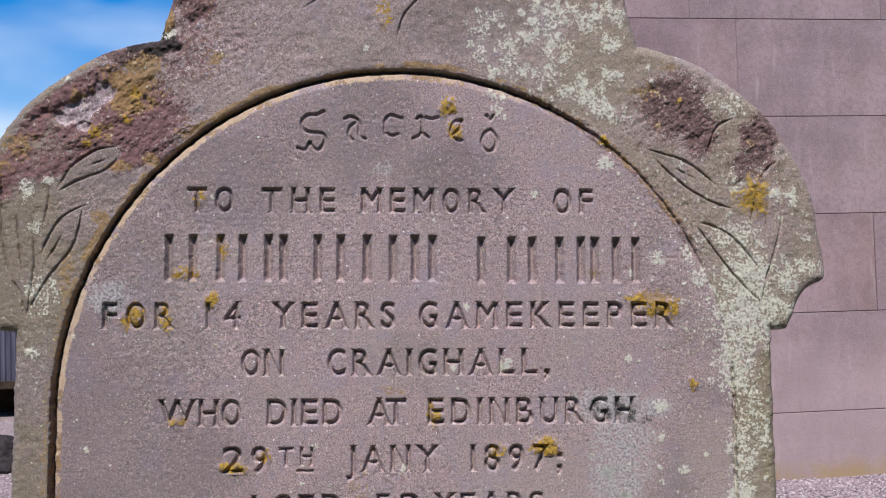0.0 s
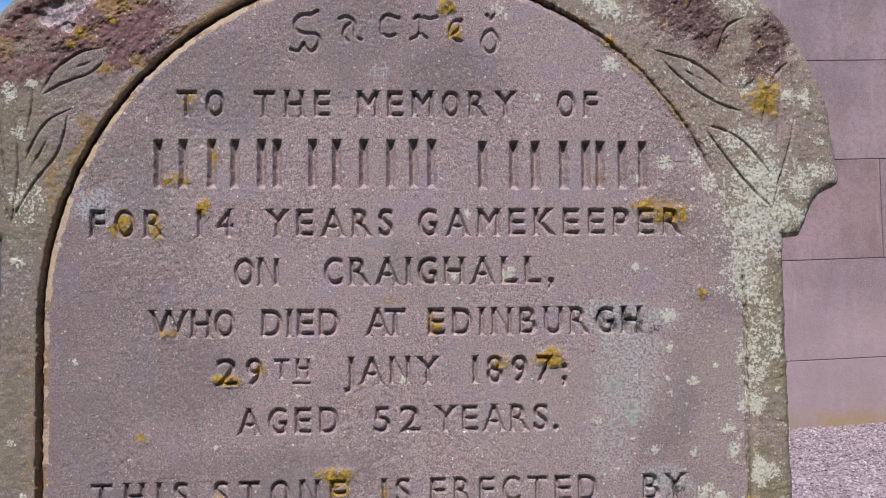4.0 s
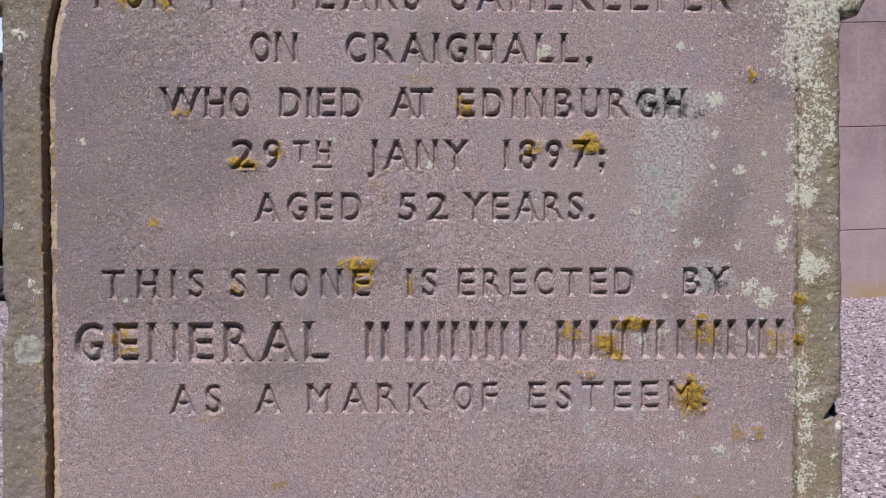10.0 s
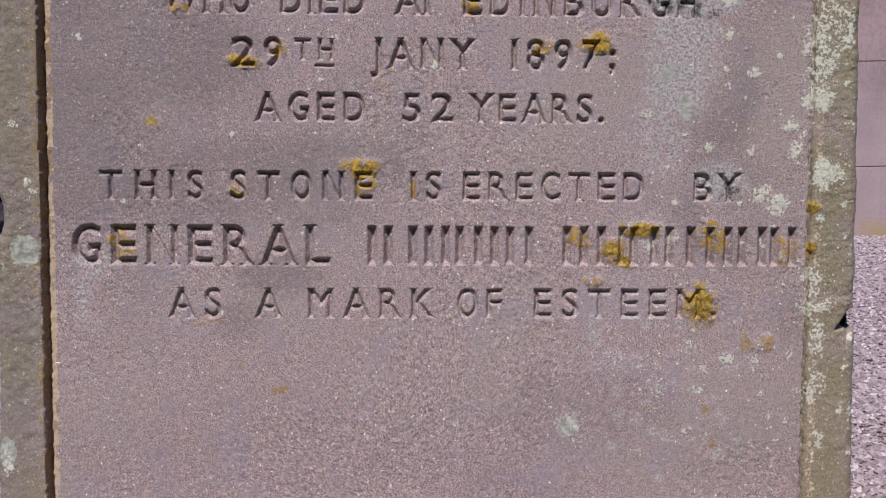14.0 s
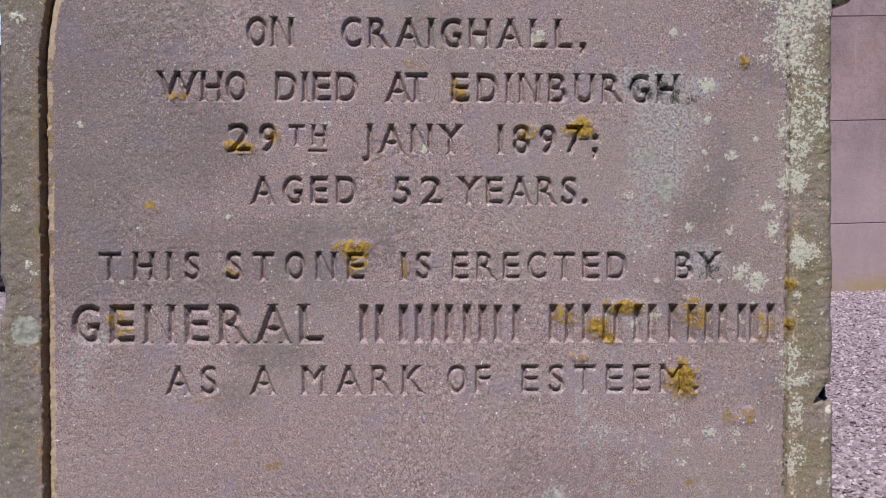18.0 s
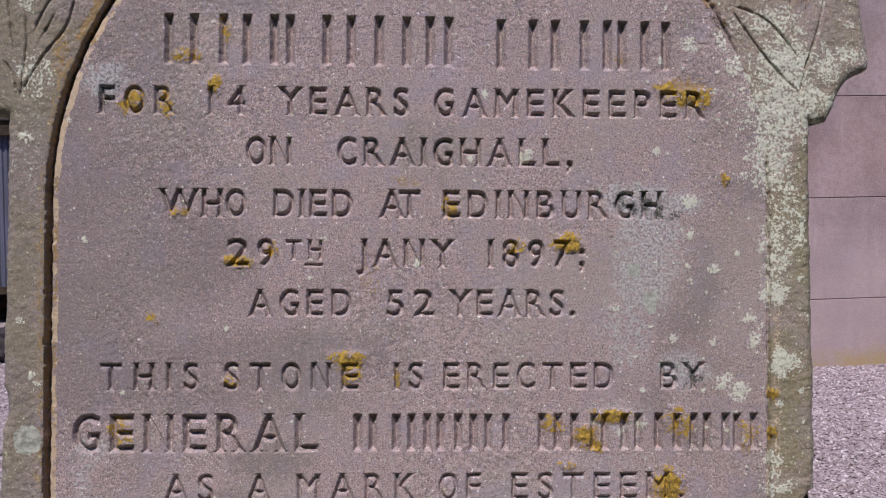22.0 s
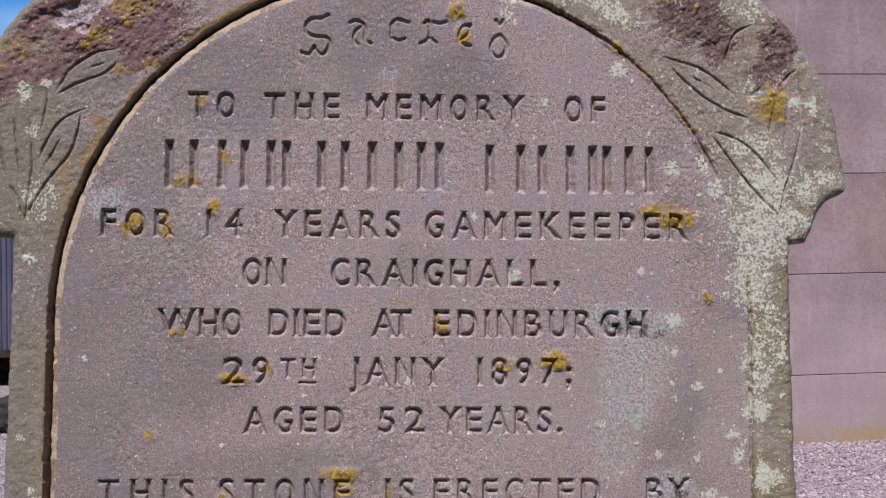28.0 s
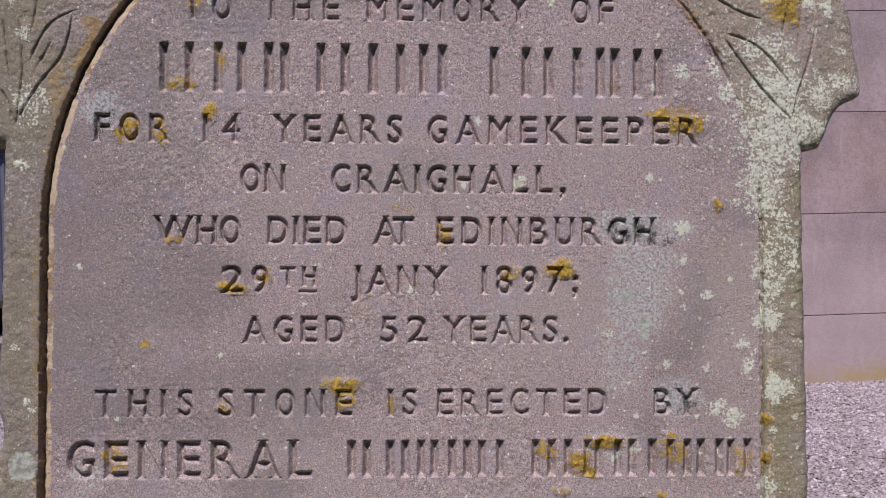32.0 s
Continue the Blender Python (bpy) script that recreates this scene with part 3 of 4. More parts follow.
strokes("r", [[(0.02, 0.862), (0.025, 0.863), (0.025, 0.845), (0.015, 0.838)], [(0.025, 0.845), (0.033, 0.839)], [(0.03, 0.863), (0.037, 0.861), (0.044, 0.863)]])
strokes("e", [[(0.072, 0.86), (0.064, 0.858), (0.06, 0.85), (0.06, 0.842), (0.066, 0.837), (0.072, 0.836)], [(0.072, 0.86), (0.07, 0.85), (0.062, 0.843)]])
strokes("d", [[(0.102, 0.866), (0.106, 0.861), (0.11, 0.866)], [(0.106, 0.849), (0.099, 0.844), (0.096, 0.832), (0.102, 0.824), (0.11, 0.826), (0.114, 0.837), (0.108, 0.848), (0.106, 0.849)]])
line(0.749, 0.031, [("TO", -0.248, -0.193), ("THE", -0.162, -0.075), ("MEMORY", -0.047, 0.135), ("OF", 0.18, 0.229)])
bars([(-0.272, -0.234), (-0.213, -0.177), (-0.158, -0.13), (-0.101, -0.064), (-0.044, -0.003), (0.012, 0.043)], 0.669, 0.056, 0.0035)
bars([(0.09, 0.136), (0.15, 0.193), (0.208, 0.235), (0.25, 0.284)], 0.667, 0.056, 0.0035)
line(0.6145, 0.032, [("FOR", -0.342, -0.26), ("14", -0.225, -0.183), ("YEARS", -0.149, -0.005), ("GAMEKEEPER", 0.021, 0.323)])
line(0.56, 0.032, [("ON", -0.184, -0.133), ("CRAIGHALL,", -0.085, 0.176)])
line(0.503, 0.032, [("WHO", -0.277, -0.182), ("DIED", -0.154, -0.066), ("AT", -0.038, 0.008), ("EDINBURGH", 0.031, 0.275)])
line(0.449, 0.032, [("29", -0.204, -0.151), ("JANY", -0.063, 0.045), ("1897;", 0.081, 0.19)])
line(0.457, 0.023, [("TH", -0.140, -0.0985)], 0.0015)
cut_edges([((-0.118, 0.4515), (-0.1, 0.4515)), ((-0.1, 0.4515), (-0.1, 0.4525)), ((-0.1, 0.4525), (-0.118, 0.4525)), ((-0.118, 0.4525), (-0.118, 0.4515))], 0.0018, "inscription_rule", "short incised underline", None)
line(0.395, 0.031, [("AGED", -0.18, -0.067), ("52", -0.031, 0.024), ("YEARS.", 0.038, 0.179)], worn=0.9)
line(0.315, 0.031, [("THIS", -0.339, -0.232), ("STONE", -0.206, -0.059), ("IS", -0.022, 0.012), ("ERECTED", 0.032, 0.222), ("BY", 0.272, 0.323)], worn=0.88)
line(0.2475, 0.043, [("GENERAL", -0.368, -0.102)], 0.0026, 0.85)
bars([(-0.065, -0.039), (-0.023, 0.003), (0.011, 0.035), (0.045, 0.071), (0.078, 0.107)], 0.248, 0.042, 0.0031, 0.85)
bars([(0.137, 0.164), (0.173, 0.204), (0.207, 0.238), (0.244, 0.276), (0.287, 0.315), (0.321, 0.351), (0.355, 0.383)], 0.248, 0.042, 0.0031, 0.85)
line(0.193, 0.032, [("AS", -0.27, -0.215), ("A", -0.181, -0.155), ("MARK", -0.127, 0.004), ("OF", 0.027, 0.076), ("ESTEEM.", 0.107, 0.301)], worn=0.82)

# a flake lost from the edge
carve(FULL, 0.022 * step(X - 0.427 - (Z - 0.182) * 0.75, -0.001, 0.003) * step(Z, 0.180, 0.184) * step(Z, 0.204, 0.202))

# lichens, crusts, soiling and darker tone: (x, z, half width, half height, strength)
FIELDS = {k: np.zeros(X.shape, np.float32) for k in ("orange", "white", "dark", "olive", "grey", "ochre", "pale", "soil_and_tone", "purple", "sage", "black")}
WARP_X = (fbm(X, Z, 0.02, 81) - 0.5) * 0.022
WARP_Z = (fbm(X, Z, 0.02, 87) - 0.5) * 0.022


PART_OF = {"sage": ("disc_lichen", "flat round grey-green lichen disc"), "orange": ("yellow_lichen", "crusty yellow-orange lichen on the lettering"), "white": ("white_lichen", "pale grey-white lichen blotch"), "dark": ("dark_crust", "dark flaking crust on the shoulder")}
SPOT_LABEL = np.zeros(X.shape, np.int16)


def stain(kind, spots, single=True):
    for x, z, rx, rz, strong in spots:
        m = 3.0 * max(rx, rz) + 0.02
        strong = strong * 0.8 if kind == "white" and rx > 0.015 else strong
        w = window(x - m, x + m, z - m, z + m)
        soft = min(1.0, min(rx, rz) / 0.012) * (0.25 if kind == "sage" else 1.0)
        gap = np.hypot((X[w] - x + WARP_X[w] * soft) / rx, (Z[w] - z + WARP_Z[w] * soft) / rz)
        np.maximum(FIELDS[kind][w], strong * step(gap, 1.6, 0.45), out=FIELDS[kind][w])
        if kind == "orange":
            np.maximum(FIELDS["ochre"][w], 0.62 * strong * step(gap, 2.3, 0.6), out=FIELDS["ochre"][w])
        if single and kind in PART_OF:
            NAMES.append(PART_OF[kind][0]), LABELS.append(PART_OF[kind][1])
            SPOT_LABEL[w] = np.where(gap < 0.95, len(NAMES) - 1, SPOT_LABEL[w])


stain("orange", [(0.423, 0.771, 0.017, 0.02, 1.0), (0.345, 0.547, 0.006, 0.006, 1.0), (0.057, 0.876, 0.008, 0.012, 1.0), (0.064, 0.845, 0.008, 0.011, 0.8), (-0.232, 0.768, 0.006, 0.009, 0.6), (-0.247, 0.68, 0.016, 0.008, 0.7), (-0.205, 0.708, 0.007, 0.013, 0.6), (-0.307, 0.628, 0.011, 0.013, 0.8), (-0.268, 0.629, 0.008, 0.016, 0.7), (-0.219, 0.646, 0.008, 0.009, 0.8), (0.304, 0.639, 0.024, 0.011, 0.9), (0.277, 0.649, 0.014, 0.009, 0.6)])
stain("orange", [(0.241, 0.836, 0.006, 0.005, 1.0), (0.168, 0.478, 0.018, 0.009, 1.1), (-0.189, 0.457, 0.016, 0.006, 1.0), (-0.154, 0.469, 0.008, 0.007, 0.6), (0.113, 0.472, 0.009, 0.009, 0.7), (-0.02, 0.986, 0.008, 0.02, 0.5), (-0.251, 0.51, 0.008, 0.006, 0.6), (-0.308, 0.885, 0.008, 0.012, 0.6), (-0.355, 0.838, 0.009, 0.007, 0.6)])
stain("orange", [(-0.072, 0.349, 0.018, 0.01, 1.0), (-0.069, 0.331, 0.012, 0.008, 0.7), (0.192, 0.258, 0.013, 0.012, 1.0), (0.22, 0.286, 0.019, 0.007, 1.0), (0.296, 0.281, 0.016, 0.016, 0.7), (0.369, 0.267, 0.01, 0.016, 0.6), (0.152, 0.276, 0.013, 0.013, 0.6), (-0.316, 0.272, 0.01, 0.018, 0.6), (0.282, 0.211, 0.016, 0.019, 1.1), (0.398, 0.311, 0.006, 0.006, 1.0), (0.398, 0.268, 0.006, 0.008, 1.0)])
stain("orange", [(-0.197, 0.327, 0.008, 0.006, 0.7), (-0.018, 0.328, 0.005, 0.01, 0.6), (0.039, 0.514, 0.008, 0.013, 0.7), (-0.258, 0.509, 0.01, 0.006, 0.6), (0.35, 0.167, 0.01, 0.008, 0.5), (-0.282, 0.392, 0.008, 0.006, 0.5), (0.343, 0.55, 0.007, 0.006, 0.6), (0.17, 0.233, 0.01, 0.005, 0.5)])
stain("ochre", [(-0.441, 0.827, 0.026, 0.017, 0.6), (-0.392, 0.923, 0.033, 0.009, 0.8), (-0.318, 0.891, 0.026, 0.026, 1.0), (-0.302, 0.921, 0.023, 0.014, 0.9), (-0.332, 0.805, 0.02, 0.007, 0.8), (0.23, 0.682, 0.012, 0.007, 0.5), (-0.006, 0.544, 0.017, 0.008, 0.5), (-0.344, 0.746, 0.012, 0.009, 0.7), (-0.38, 0.668, 0.012, 0.04, 0.6), (0.294, 0.652, 0.026, 0.013, 0.8), (-0.045, 0.435, 0.013, 0.02, 0.4)])
stain("white", [(0.413, 0.629, 0.045, 0.04, 1.05), (0.395, 0.575, 0.024, 0.045, 1.0), (0.412, 0.676, 0.032, 0.03, 1.1), (0.398, 0.723, 0.033, 0.017, 0.9), (0.406, 0.791, 0.02, 0.014, 0.9), (0.462, 0.676, 0.017, 0.02, 0.9), (0.447, 0.778, 0.012, 0.012, 0.8), (0.468, 0.771, 0.009, 0.009, 1.0), (0.483, 0.683, 0.017, 0.012, 0.8), (0.394, 0.883, 0.022, 0.012, 0.8), (0.424, 0.642, 0.026, 0.02, 0.8)])
stain("white", [(0.182, 0.987, 0.02, 0.026, 0.8), (0.227, 0.984, 0.018, 0.012, 0.9), (0.189, 0.946, 0.017, 0.029, 0.7), (0.131, 0.938, 0.013, 0.026, 0.6), (0.094, 0.958, 0.014, 0.026, 0.5), (0.254, 0.95, 0.012, 0.009, 1.0), (0.253, 0.916, 0.013, 0.009, 0.9), (0.222, 0.888, 0.012, 0.012, 1.0), (0.114, 0.985, 0.017, 0.012, 0.6), (0.239, 0.81, 0.009, 0.007, 1.0), (0.175, 0.918, 0.017, 0.013, 0.7), (0.356, 0.676, 0.009, 0.011, 0.9), (0.35, 0.716, 0.011, 0.007, 0.6)])
stain("white", [(0.408, 0.536, 0.017, 0.04, 0.7), (0.4, 0.47, 0.014, 0.04, 0.7), (0.424, 0.496, 0.013, 0.026, 0.6), (0.302, 0.696, 0.011, 0.008, 0.8), (0.343, 0.699, 0.008, 0.013, 0.6), (-0.409, 0.655, 0.02, 0.021, 0.8), (-0.430, 0.778, 0.007, 0.014, 0.8), (-0.405, 0.788, 0.007, 0.005, 0.9), (-0.417, 0.733, 0.009, 0.009, 0.8), (0.305, 0.526, 0.007, 0.006, 1.0), (0.157, 0.772, 0.005, 0.004, 1.0), (-0.42, 0.588, 0.007, 0.005, 1.0)])
stain("white", [(0.342, 0.324, 0.011, 0.01, 1.0), (0.358, 0.305, 0.011, 0.006, 0.9), (0.4, 0.421, 0.014, 0.014, 1.0), (0.413, 0.345, 0.014, 0.013, 1.0), (0.373, 0.394, 0.008, 0.007, 1.0), (0.376, 0.37, 0.007, 0.008, 0.9), (0.399, 0.237, 0.012, 0.007, 0.9), (0.399, 0.21, 0.012, 0.016, 0.8), (0.304, 0.524, 0.007, 0.007, 1.0), (0.313, 0.153, 0.007, 0.005, 1.0), (0.344, 0.148, 0.005, 0.005, 1.0), (0.121, 0.574, 0.007, 0.007, 1.0), (0.412, 0.464, 0.011, 0.011, 0.7)])
stain("white", [(0.408, 0.172, 0.008, 0.018, 0.7), (0.406, 0.124, 0.008, 0.018, 0.7), (0.416, 0.208, 0.009, 0.007, 0.8), (0.414, 0.063, 0.007, 0.012, 0.7), (0.157, 0.071, 0.015, 0.013, 0.4), (0.342, 0.148, 0.005, 0.005, 1.0), (0.315, 0.151, 0.005, 0.005, 1.0), (0.362, 0.316, 0.008, 0.009, 1.0), (0.194, 0.161, 0.012, 0.029, 0.3), (0.231, 0.125, 0.023, 0.035, 0.3), (-0.438, 0.039, 0.013, 0.018, 0.4)])
stain("grey", [(0.245, 0.526, 0.04, 0.022, 1.0), (0.292, 0.523, 0.026, 0.017, 0.9), (-0.336, 0.652, 0.022, 0.02, 1.0), (-0.416, 0.578, 0.02, 0.059, 0.38), (-0.02, 0.801, 0.012, 0.011, 0.7), (0.278, 0.471, 0.026, 0.04, 0.6), (0.304, 0.886, 0.02, 0.02, 0.4), (-0.237, 0.872, 0.009, 0.005, 0.5), (-0.24, 0.629, 0.005, 0.005, 0.5)])
stain("grey", [(0.255, 0.446, 0.036, 0.048, 0.8), (0.237, 0.379, 0.036, 0.042, 0.6), (0.299, 0.336, 0.028, 0.022, 0.9), (0.225, 0.281, 0.036, 0.024, 0.6), (-0.345, 0.254, 0.024, 0.018, 0.6), (0.26, 0.488, 0.036, 0.03, 0.8), (0.213, 0.226, 0.054, 0.036, 0.4), (0.195, 0.147, 0.048, 0.024, 0.4)])
stain("dark", [(-0.292, 0.945, 0.03, 0.009, 1.3), (-0.279, 0.962, 0.011, 0.02, 1.3), (-0.27, 1.0, 0.02, 0.014, 1.0), (-0.275, 0.953, 0.012, 0.013, 1.2), (-0.312, 0.936, 0.046, 0.012, 1.1), (-0.271, 0.992, 0.009, 0.009, 1.0), (0.328, 0.879, 0.046, 0.043, 1.0), (0.359, 0.852, 0.024, 0.033, 1.0), (0.431, 0.839, 0.028, 0.036, 1.0), (0.413, 0.805, 0.02, 0.02, 0.8), (0.284, 0.872, 0.026, 0.026, 0.4), (0.29, 0.831, 0.033, 0.013, 0.4), (-0.251, 0.994, 0.026, 0.016, 0.8)])
stain("purple", [(-0.366, 0.89, 0.072, 0.04, 1.0), (-0.423, 0.87, 0.046, 0.026, 1.0), (-0.301, 0.865, 0.059, 0.04, 1.0), (-0.333, 0.832, 0.072, 0.033, 1.0), (-0.25, 0.939, 0.045, 0.05, 0.55), (-0.238, 0.99, 0.022, 0.02, 0.9), (-0.396, 0.805, 0.059, 0.016, 0.8), (-0.205, 0.96, 0.04, 0.04, 0.4), (-0.441, 0.811, 0.026, 0.02, 0.9), (-0.458, 0.79, 0.02, 0.03, 0.9), (-0.43, 0.84, 0.03, 0.016, 0.9)])
stain("grey", [(0.19 + 0.14 * RNG.random(), 0.02 + 0.19 * RNG.random(), 0.004 + 0.006 * RNG.random(), 0.004 + 0.005 * RNG.random(), 0.6) for n in range(34)])
stain("grey", [(0.172, 0.180, 0.008, 0.022, 0.7), (0.190, 0.150, 0.016, 0.016, 0.6), (0.145, 0.080, 0.012, 0.012, 0.9), (-0.355, 0.222, 0.010, 0.022, 0.6), (-0.35, 0.19, 0.014, 0.016, 0.5), (0.31, 0.153, 0.007, 0.007, 0.9)])
stain("ochre", [(0.332, 0.170, 0.008, 0.008, 0.75), (0.290, 0.096, 0.007, 0.006, 0.65), (0.300, 0.058, 0.006, 0.006, 0.6), (0.226, 0.098, 0.007, 0.005, 0.55), (-0.159, 0.118, 0.009, 0.007, 0.8), (-0.196, 0.144, 0.006, 0.005, 0.55), (-0.23, 0.19, 0.02, 0.008, 0.45)])
stain("pale", [(-0.386, 0.858, 0.014, 0.009, 1.1), (-0.372, 0.866, 0.018, 0.011, 1.1), (-0.357, 0.877, 0.015, 0.012, 1.1), (-0.345, 0.890, 0.011, 0.011, 1.1), (-0.370, 0.850, 0.008, 0.008, 1.0)])
stain("ochre", [(-0.331, 0.89, 0.012, 0.018, 1.2), (-0.312, 0.898, 0.018, 0.014, 1.2), (-0.316, 0.880, 0.016, 0.010, 1.1), (-0.296, 0.908, 0.014, 0.012, 1.0), (-0.273, 0.975, 0.006, 0.016, 1.2), (-0.216, 0.931, 0.010, 0.010, 0.8), (-0.291, 0.811, 0.010, 0.008, 0.9), (-0.43, 0.835, 0.016, 0.010, 0.6), (0.296, 0.896, 0.024, 0.010, 0.5), (0.307, 0.855, 0.008, 0.004, 0.5), (0.319, 0.927, 0.024, 0.006, 0.5), (0.421, 0.836, 0.008, 0.008, 0.45)])
stain("orange", [(-0.355, 0.844, 0.007, 0.006, 0.9), (-0.363, 0.831, 0.006, 0.005, 0.8), (-0.318, 0.860, 0.006, 0.006, 0.7), (0.333, 0.886, 0.003, 0.006, 0.45)], False)
# black crust by the neck; the first two spots paint the ochre flake's shadows
stain("dark", [(-0.298, 0.883, 0.010, 0.0035, 1.2), (-0.318, 0.895, 0.007, 0.003, 1.1), (-0.294, 0.903, 0.006, 0.006, 1.0), (-0.306, 0.943, 0.016, 0.007, 1.4), (-0.286, 0.938, 0.018, 0.012, 1.4), (-0.268, 0.944, 0.012, 0.010, 1.3)], False)
stain("black", [(0.226, 0.524, 0.006, 0.009, 0.62), (0.240, 0.515, 0.007, 0.010, 0.68), (0.255, 0.520, 0.006, 0.013, 0.68), (0.271, 0.516, 0.007, 0.012, 0.64), (0.290, 0.508, 0.010, 0.006, 0.5), (-0.336, 0.633, 0.007, 0.014, 0.6), (-0.325, 0.645, 0.010, 0.006, 0.5), (0.312, 0.330, 0.008, 0.013, 0.6), (0.300, 0.322, 0.006, 0.006, 0.45), (0.390, 0.456, 0.004, 0.018, 0.6)], False)
stain("white", [(-0.273, 0.957, 0.006, 0.005, 1.0), (-0.266, 0.962, 0.005, 0.005, 0.9)], False)
stain("soil_and_tone", [(-0.25, 0.46, 0.09, 0.06, 0.8), (-0.2, 0.79, 0.11, 0.07, 0.75), (-0.05, 0.84, 0.14, 0.06, 0.65), (0.06, 0.79, 0.08, 0.05, 0.7), (-0.3, 0.68, 0.06, 0.1, 0.7), (-0.15, 0.98, 0.12, 0.04, 0.5)])
stain("soil_and_tone", [(0.053, 0.802, 0.046, 0.033, 1.0), (-0.246, 0.604, 0.033, 0.04, 0.6), (-0.137, 0.629, 0.079, 0.04, 0.4), (-0.046, 0.721, 0.132, 0.026, 0.3), (-0.327, 0.54, 0.04, 0.066, 0.5), (-0.187, 0.539, 0.053, 0.04, 0.4)])
stain("soil_and_tone", [(-0.015, 0.376, 0.018, 0.012, 0.6), (-0.156, 0.241, 0.054, 0.024, 0.7), (-0.198, 0.193, 0.036, 0.024, 0.6), (-0.302, 0.457, 0.036, 0.084, 0.5), (-0.084, 0.427, 0.036, 0.036, 0.4), (0.085, 0.185, 0.072, 0.03, 0.3), (0.237, 0.33, 0.042, 0.024, 0.3)])


stain("sage", [(-0.4150, 0.262, 0.0145, 0.0150, 1.0), (0.147, 0.078, 0.011, 0.010, 0.75), (-0.438, 0.05, 0.011, 0.018, 0.8), (0.262, 0.412, 0.010, 0.016, 0.62), (0.243, 0.448, 0.010, 0.010, 0.6)])

# scattered small white lichens on the border and upper stone, denser to the east
for n in range(700):
    x = 0.22 + 0.27 * RNG.random() ** 0.7 if n % 4 else -0.43 + 0.86 * RNG.random()
    z = 0.03 + 0.97 * RNG.random()
    r = 0.0011 + 0.0042 * RNG.random() ** 6
    stain("white", [(x, z, r, r, 0.9)], False)
for n in range(60):
    r = 0.003 + 0.008 * RNG.random() ** 2
    stain("white", [(0.10 + 0.17 * RNG.random(), 0.86 + 0.15 * RNG.random(), r, r, 0.8)], False)

mauve_top = step(X, 0.20, 0.05) * step(X, -0.41, -0.34) * step(Z, 0.70, 0.80)
FIELDS["olive"] = np.where(in_panel, 0.06 + 0.10 * step(X, 0.22, 0.36), (1.0 - 0.62 * mauve_top) * (1.0 - 0.35 * step(X, -0.2, -0.36) * step(Z, 0.72, 0.60))) * (0.5 + 0.5 * step(fbm(X, Z, 0.06, 91), 0.25, 0.6))
FIELDS["olive"] *= np.where(in_panel, 1.0, 1 - 0.34 * step(Z, 0.60, 0.70))
shoulder_rim = step(sd, -0.017, -0.008) * step(X, -0.27, -0.31) * step(Z, 0.72, 0.80)
low_shoulder = step(X, -0.37, -0.43) * step(Z, 0.86, 0.80)
leaf_face = step(np.hypot(((X + 0.358) * 0.8 + (Z - 0.800) * 0.6) / 0.042, ((Z - 0.800) * 0.8 - (X + 0.358) * 0.6) / 0.014), 1.15, 0.85)
FIELDS["purple"] *= (1 - 0.75 * shoulder_rim) * (1 - 0.85 * leaf_face)
FIELDS["ochre"] *= 1 - 0.6 * leaf_face
FIELDS["soil_and_tone"] = np.maximum(FIELDS["soil_and_tone"], low_shoulder)
FIELDS["olive"] = np.maximum(FIELDS["olive"], 0.5 * shoulder_rim)
FIELDS["soil_and_tone"] = np.maximum(FIELDS["soil_and_tone"], 0.9 * shoulder_rim)
np.maximum(FIELDS["ochre"], 0.7 * FIELDS["purple"] * step(fbm(X, Z, 0.03, 151), 0.52, 0.7), out=FIELDS["ochre"])
np.maximum(FIELDS["soil_and_tone"], 0.75 * step(fbm(X, Z, 0.16, 141), 0.42, 0.68) * (0.7 + 0.3 * step(Z, 0.12, 0.4)), out=FIELDS["soil_and_tone"])
# darker towards the foot
np.maximum(FIELDS["soil_and_tone"], 0.45 * step(Z, 0.20, 0.05), out=FIELDS["soil_and_tone"])
lip = np.where(in_panel, step(near, 0.015, 0.009) * step(near, 0.0, 0.003), 1.1 * step(near + (fbm(X, Z, 0.02, 177) - 0.5) * 0.010, 0.0130, 0.008) * step(fbm(X, Z, 0.06, 197) - 0.1 * step(X, -0.12, 0.0), 0.24, 0.44) * step(near, 0.0036, 0.0046)) * step(fbm(X, Z, 0.05, 95), 0.25, 0.5) * step(X, 0.30, 0.05)
lip *= np.where(in_panel, 1.0, 0.45 + 0.55 * step(Z, 0.58, 0.74))
np.maximum(FIELDS["ochre"], np.where(in_panel, 0.75, 0.95) * lip, out=FIELDS["ochre"])
# darker towards the west side and along its border
np.maximum(FIELDS["soil_and_tone"], 1.0 * (0.35 + 0.65 * step(Z, 0.12, 0.45)) * step(X + 0.12 * fbm(X, Z, 0.1, 161), 0.0, -0.32) * (0.5 + 0.6 * fbm(X, Z, 0.05, 163)), out=FIELDS["soil_and_tone"])
np.maximum(FIELDS["soil_and_tone"], np.where(in_panel, 0, 0.70) * step(X, -0.30, -0.385) * (0.55 + 0.45 * fbm(X, Z, 0.06, 167)), out=FIELDS["soil_and_tone"])
# peach staining on the channel's inner lip, brightened to paint its lit edge
FIELDS["peach"] = (0.2 + 0.9 * step(fbm(X, Z, 0.022, 171), 0.36, 0.62)) * (0.75 + 0.35 * step(X, -0.1, -0.3)) * np.where(in_panel, step(near + (fbm(X, Z, 0.012, 173) - 0.5) * 0.006, 0.0132, 0.0100), 0) * step(near, 0.001, 0.004) * step(X, 0.30, 0.05)
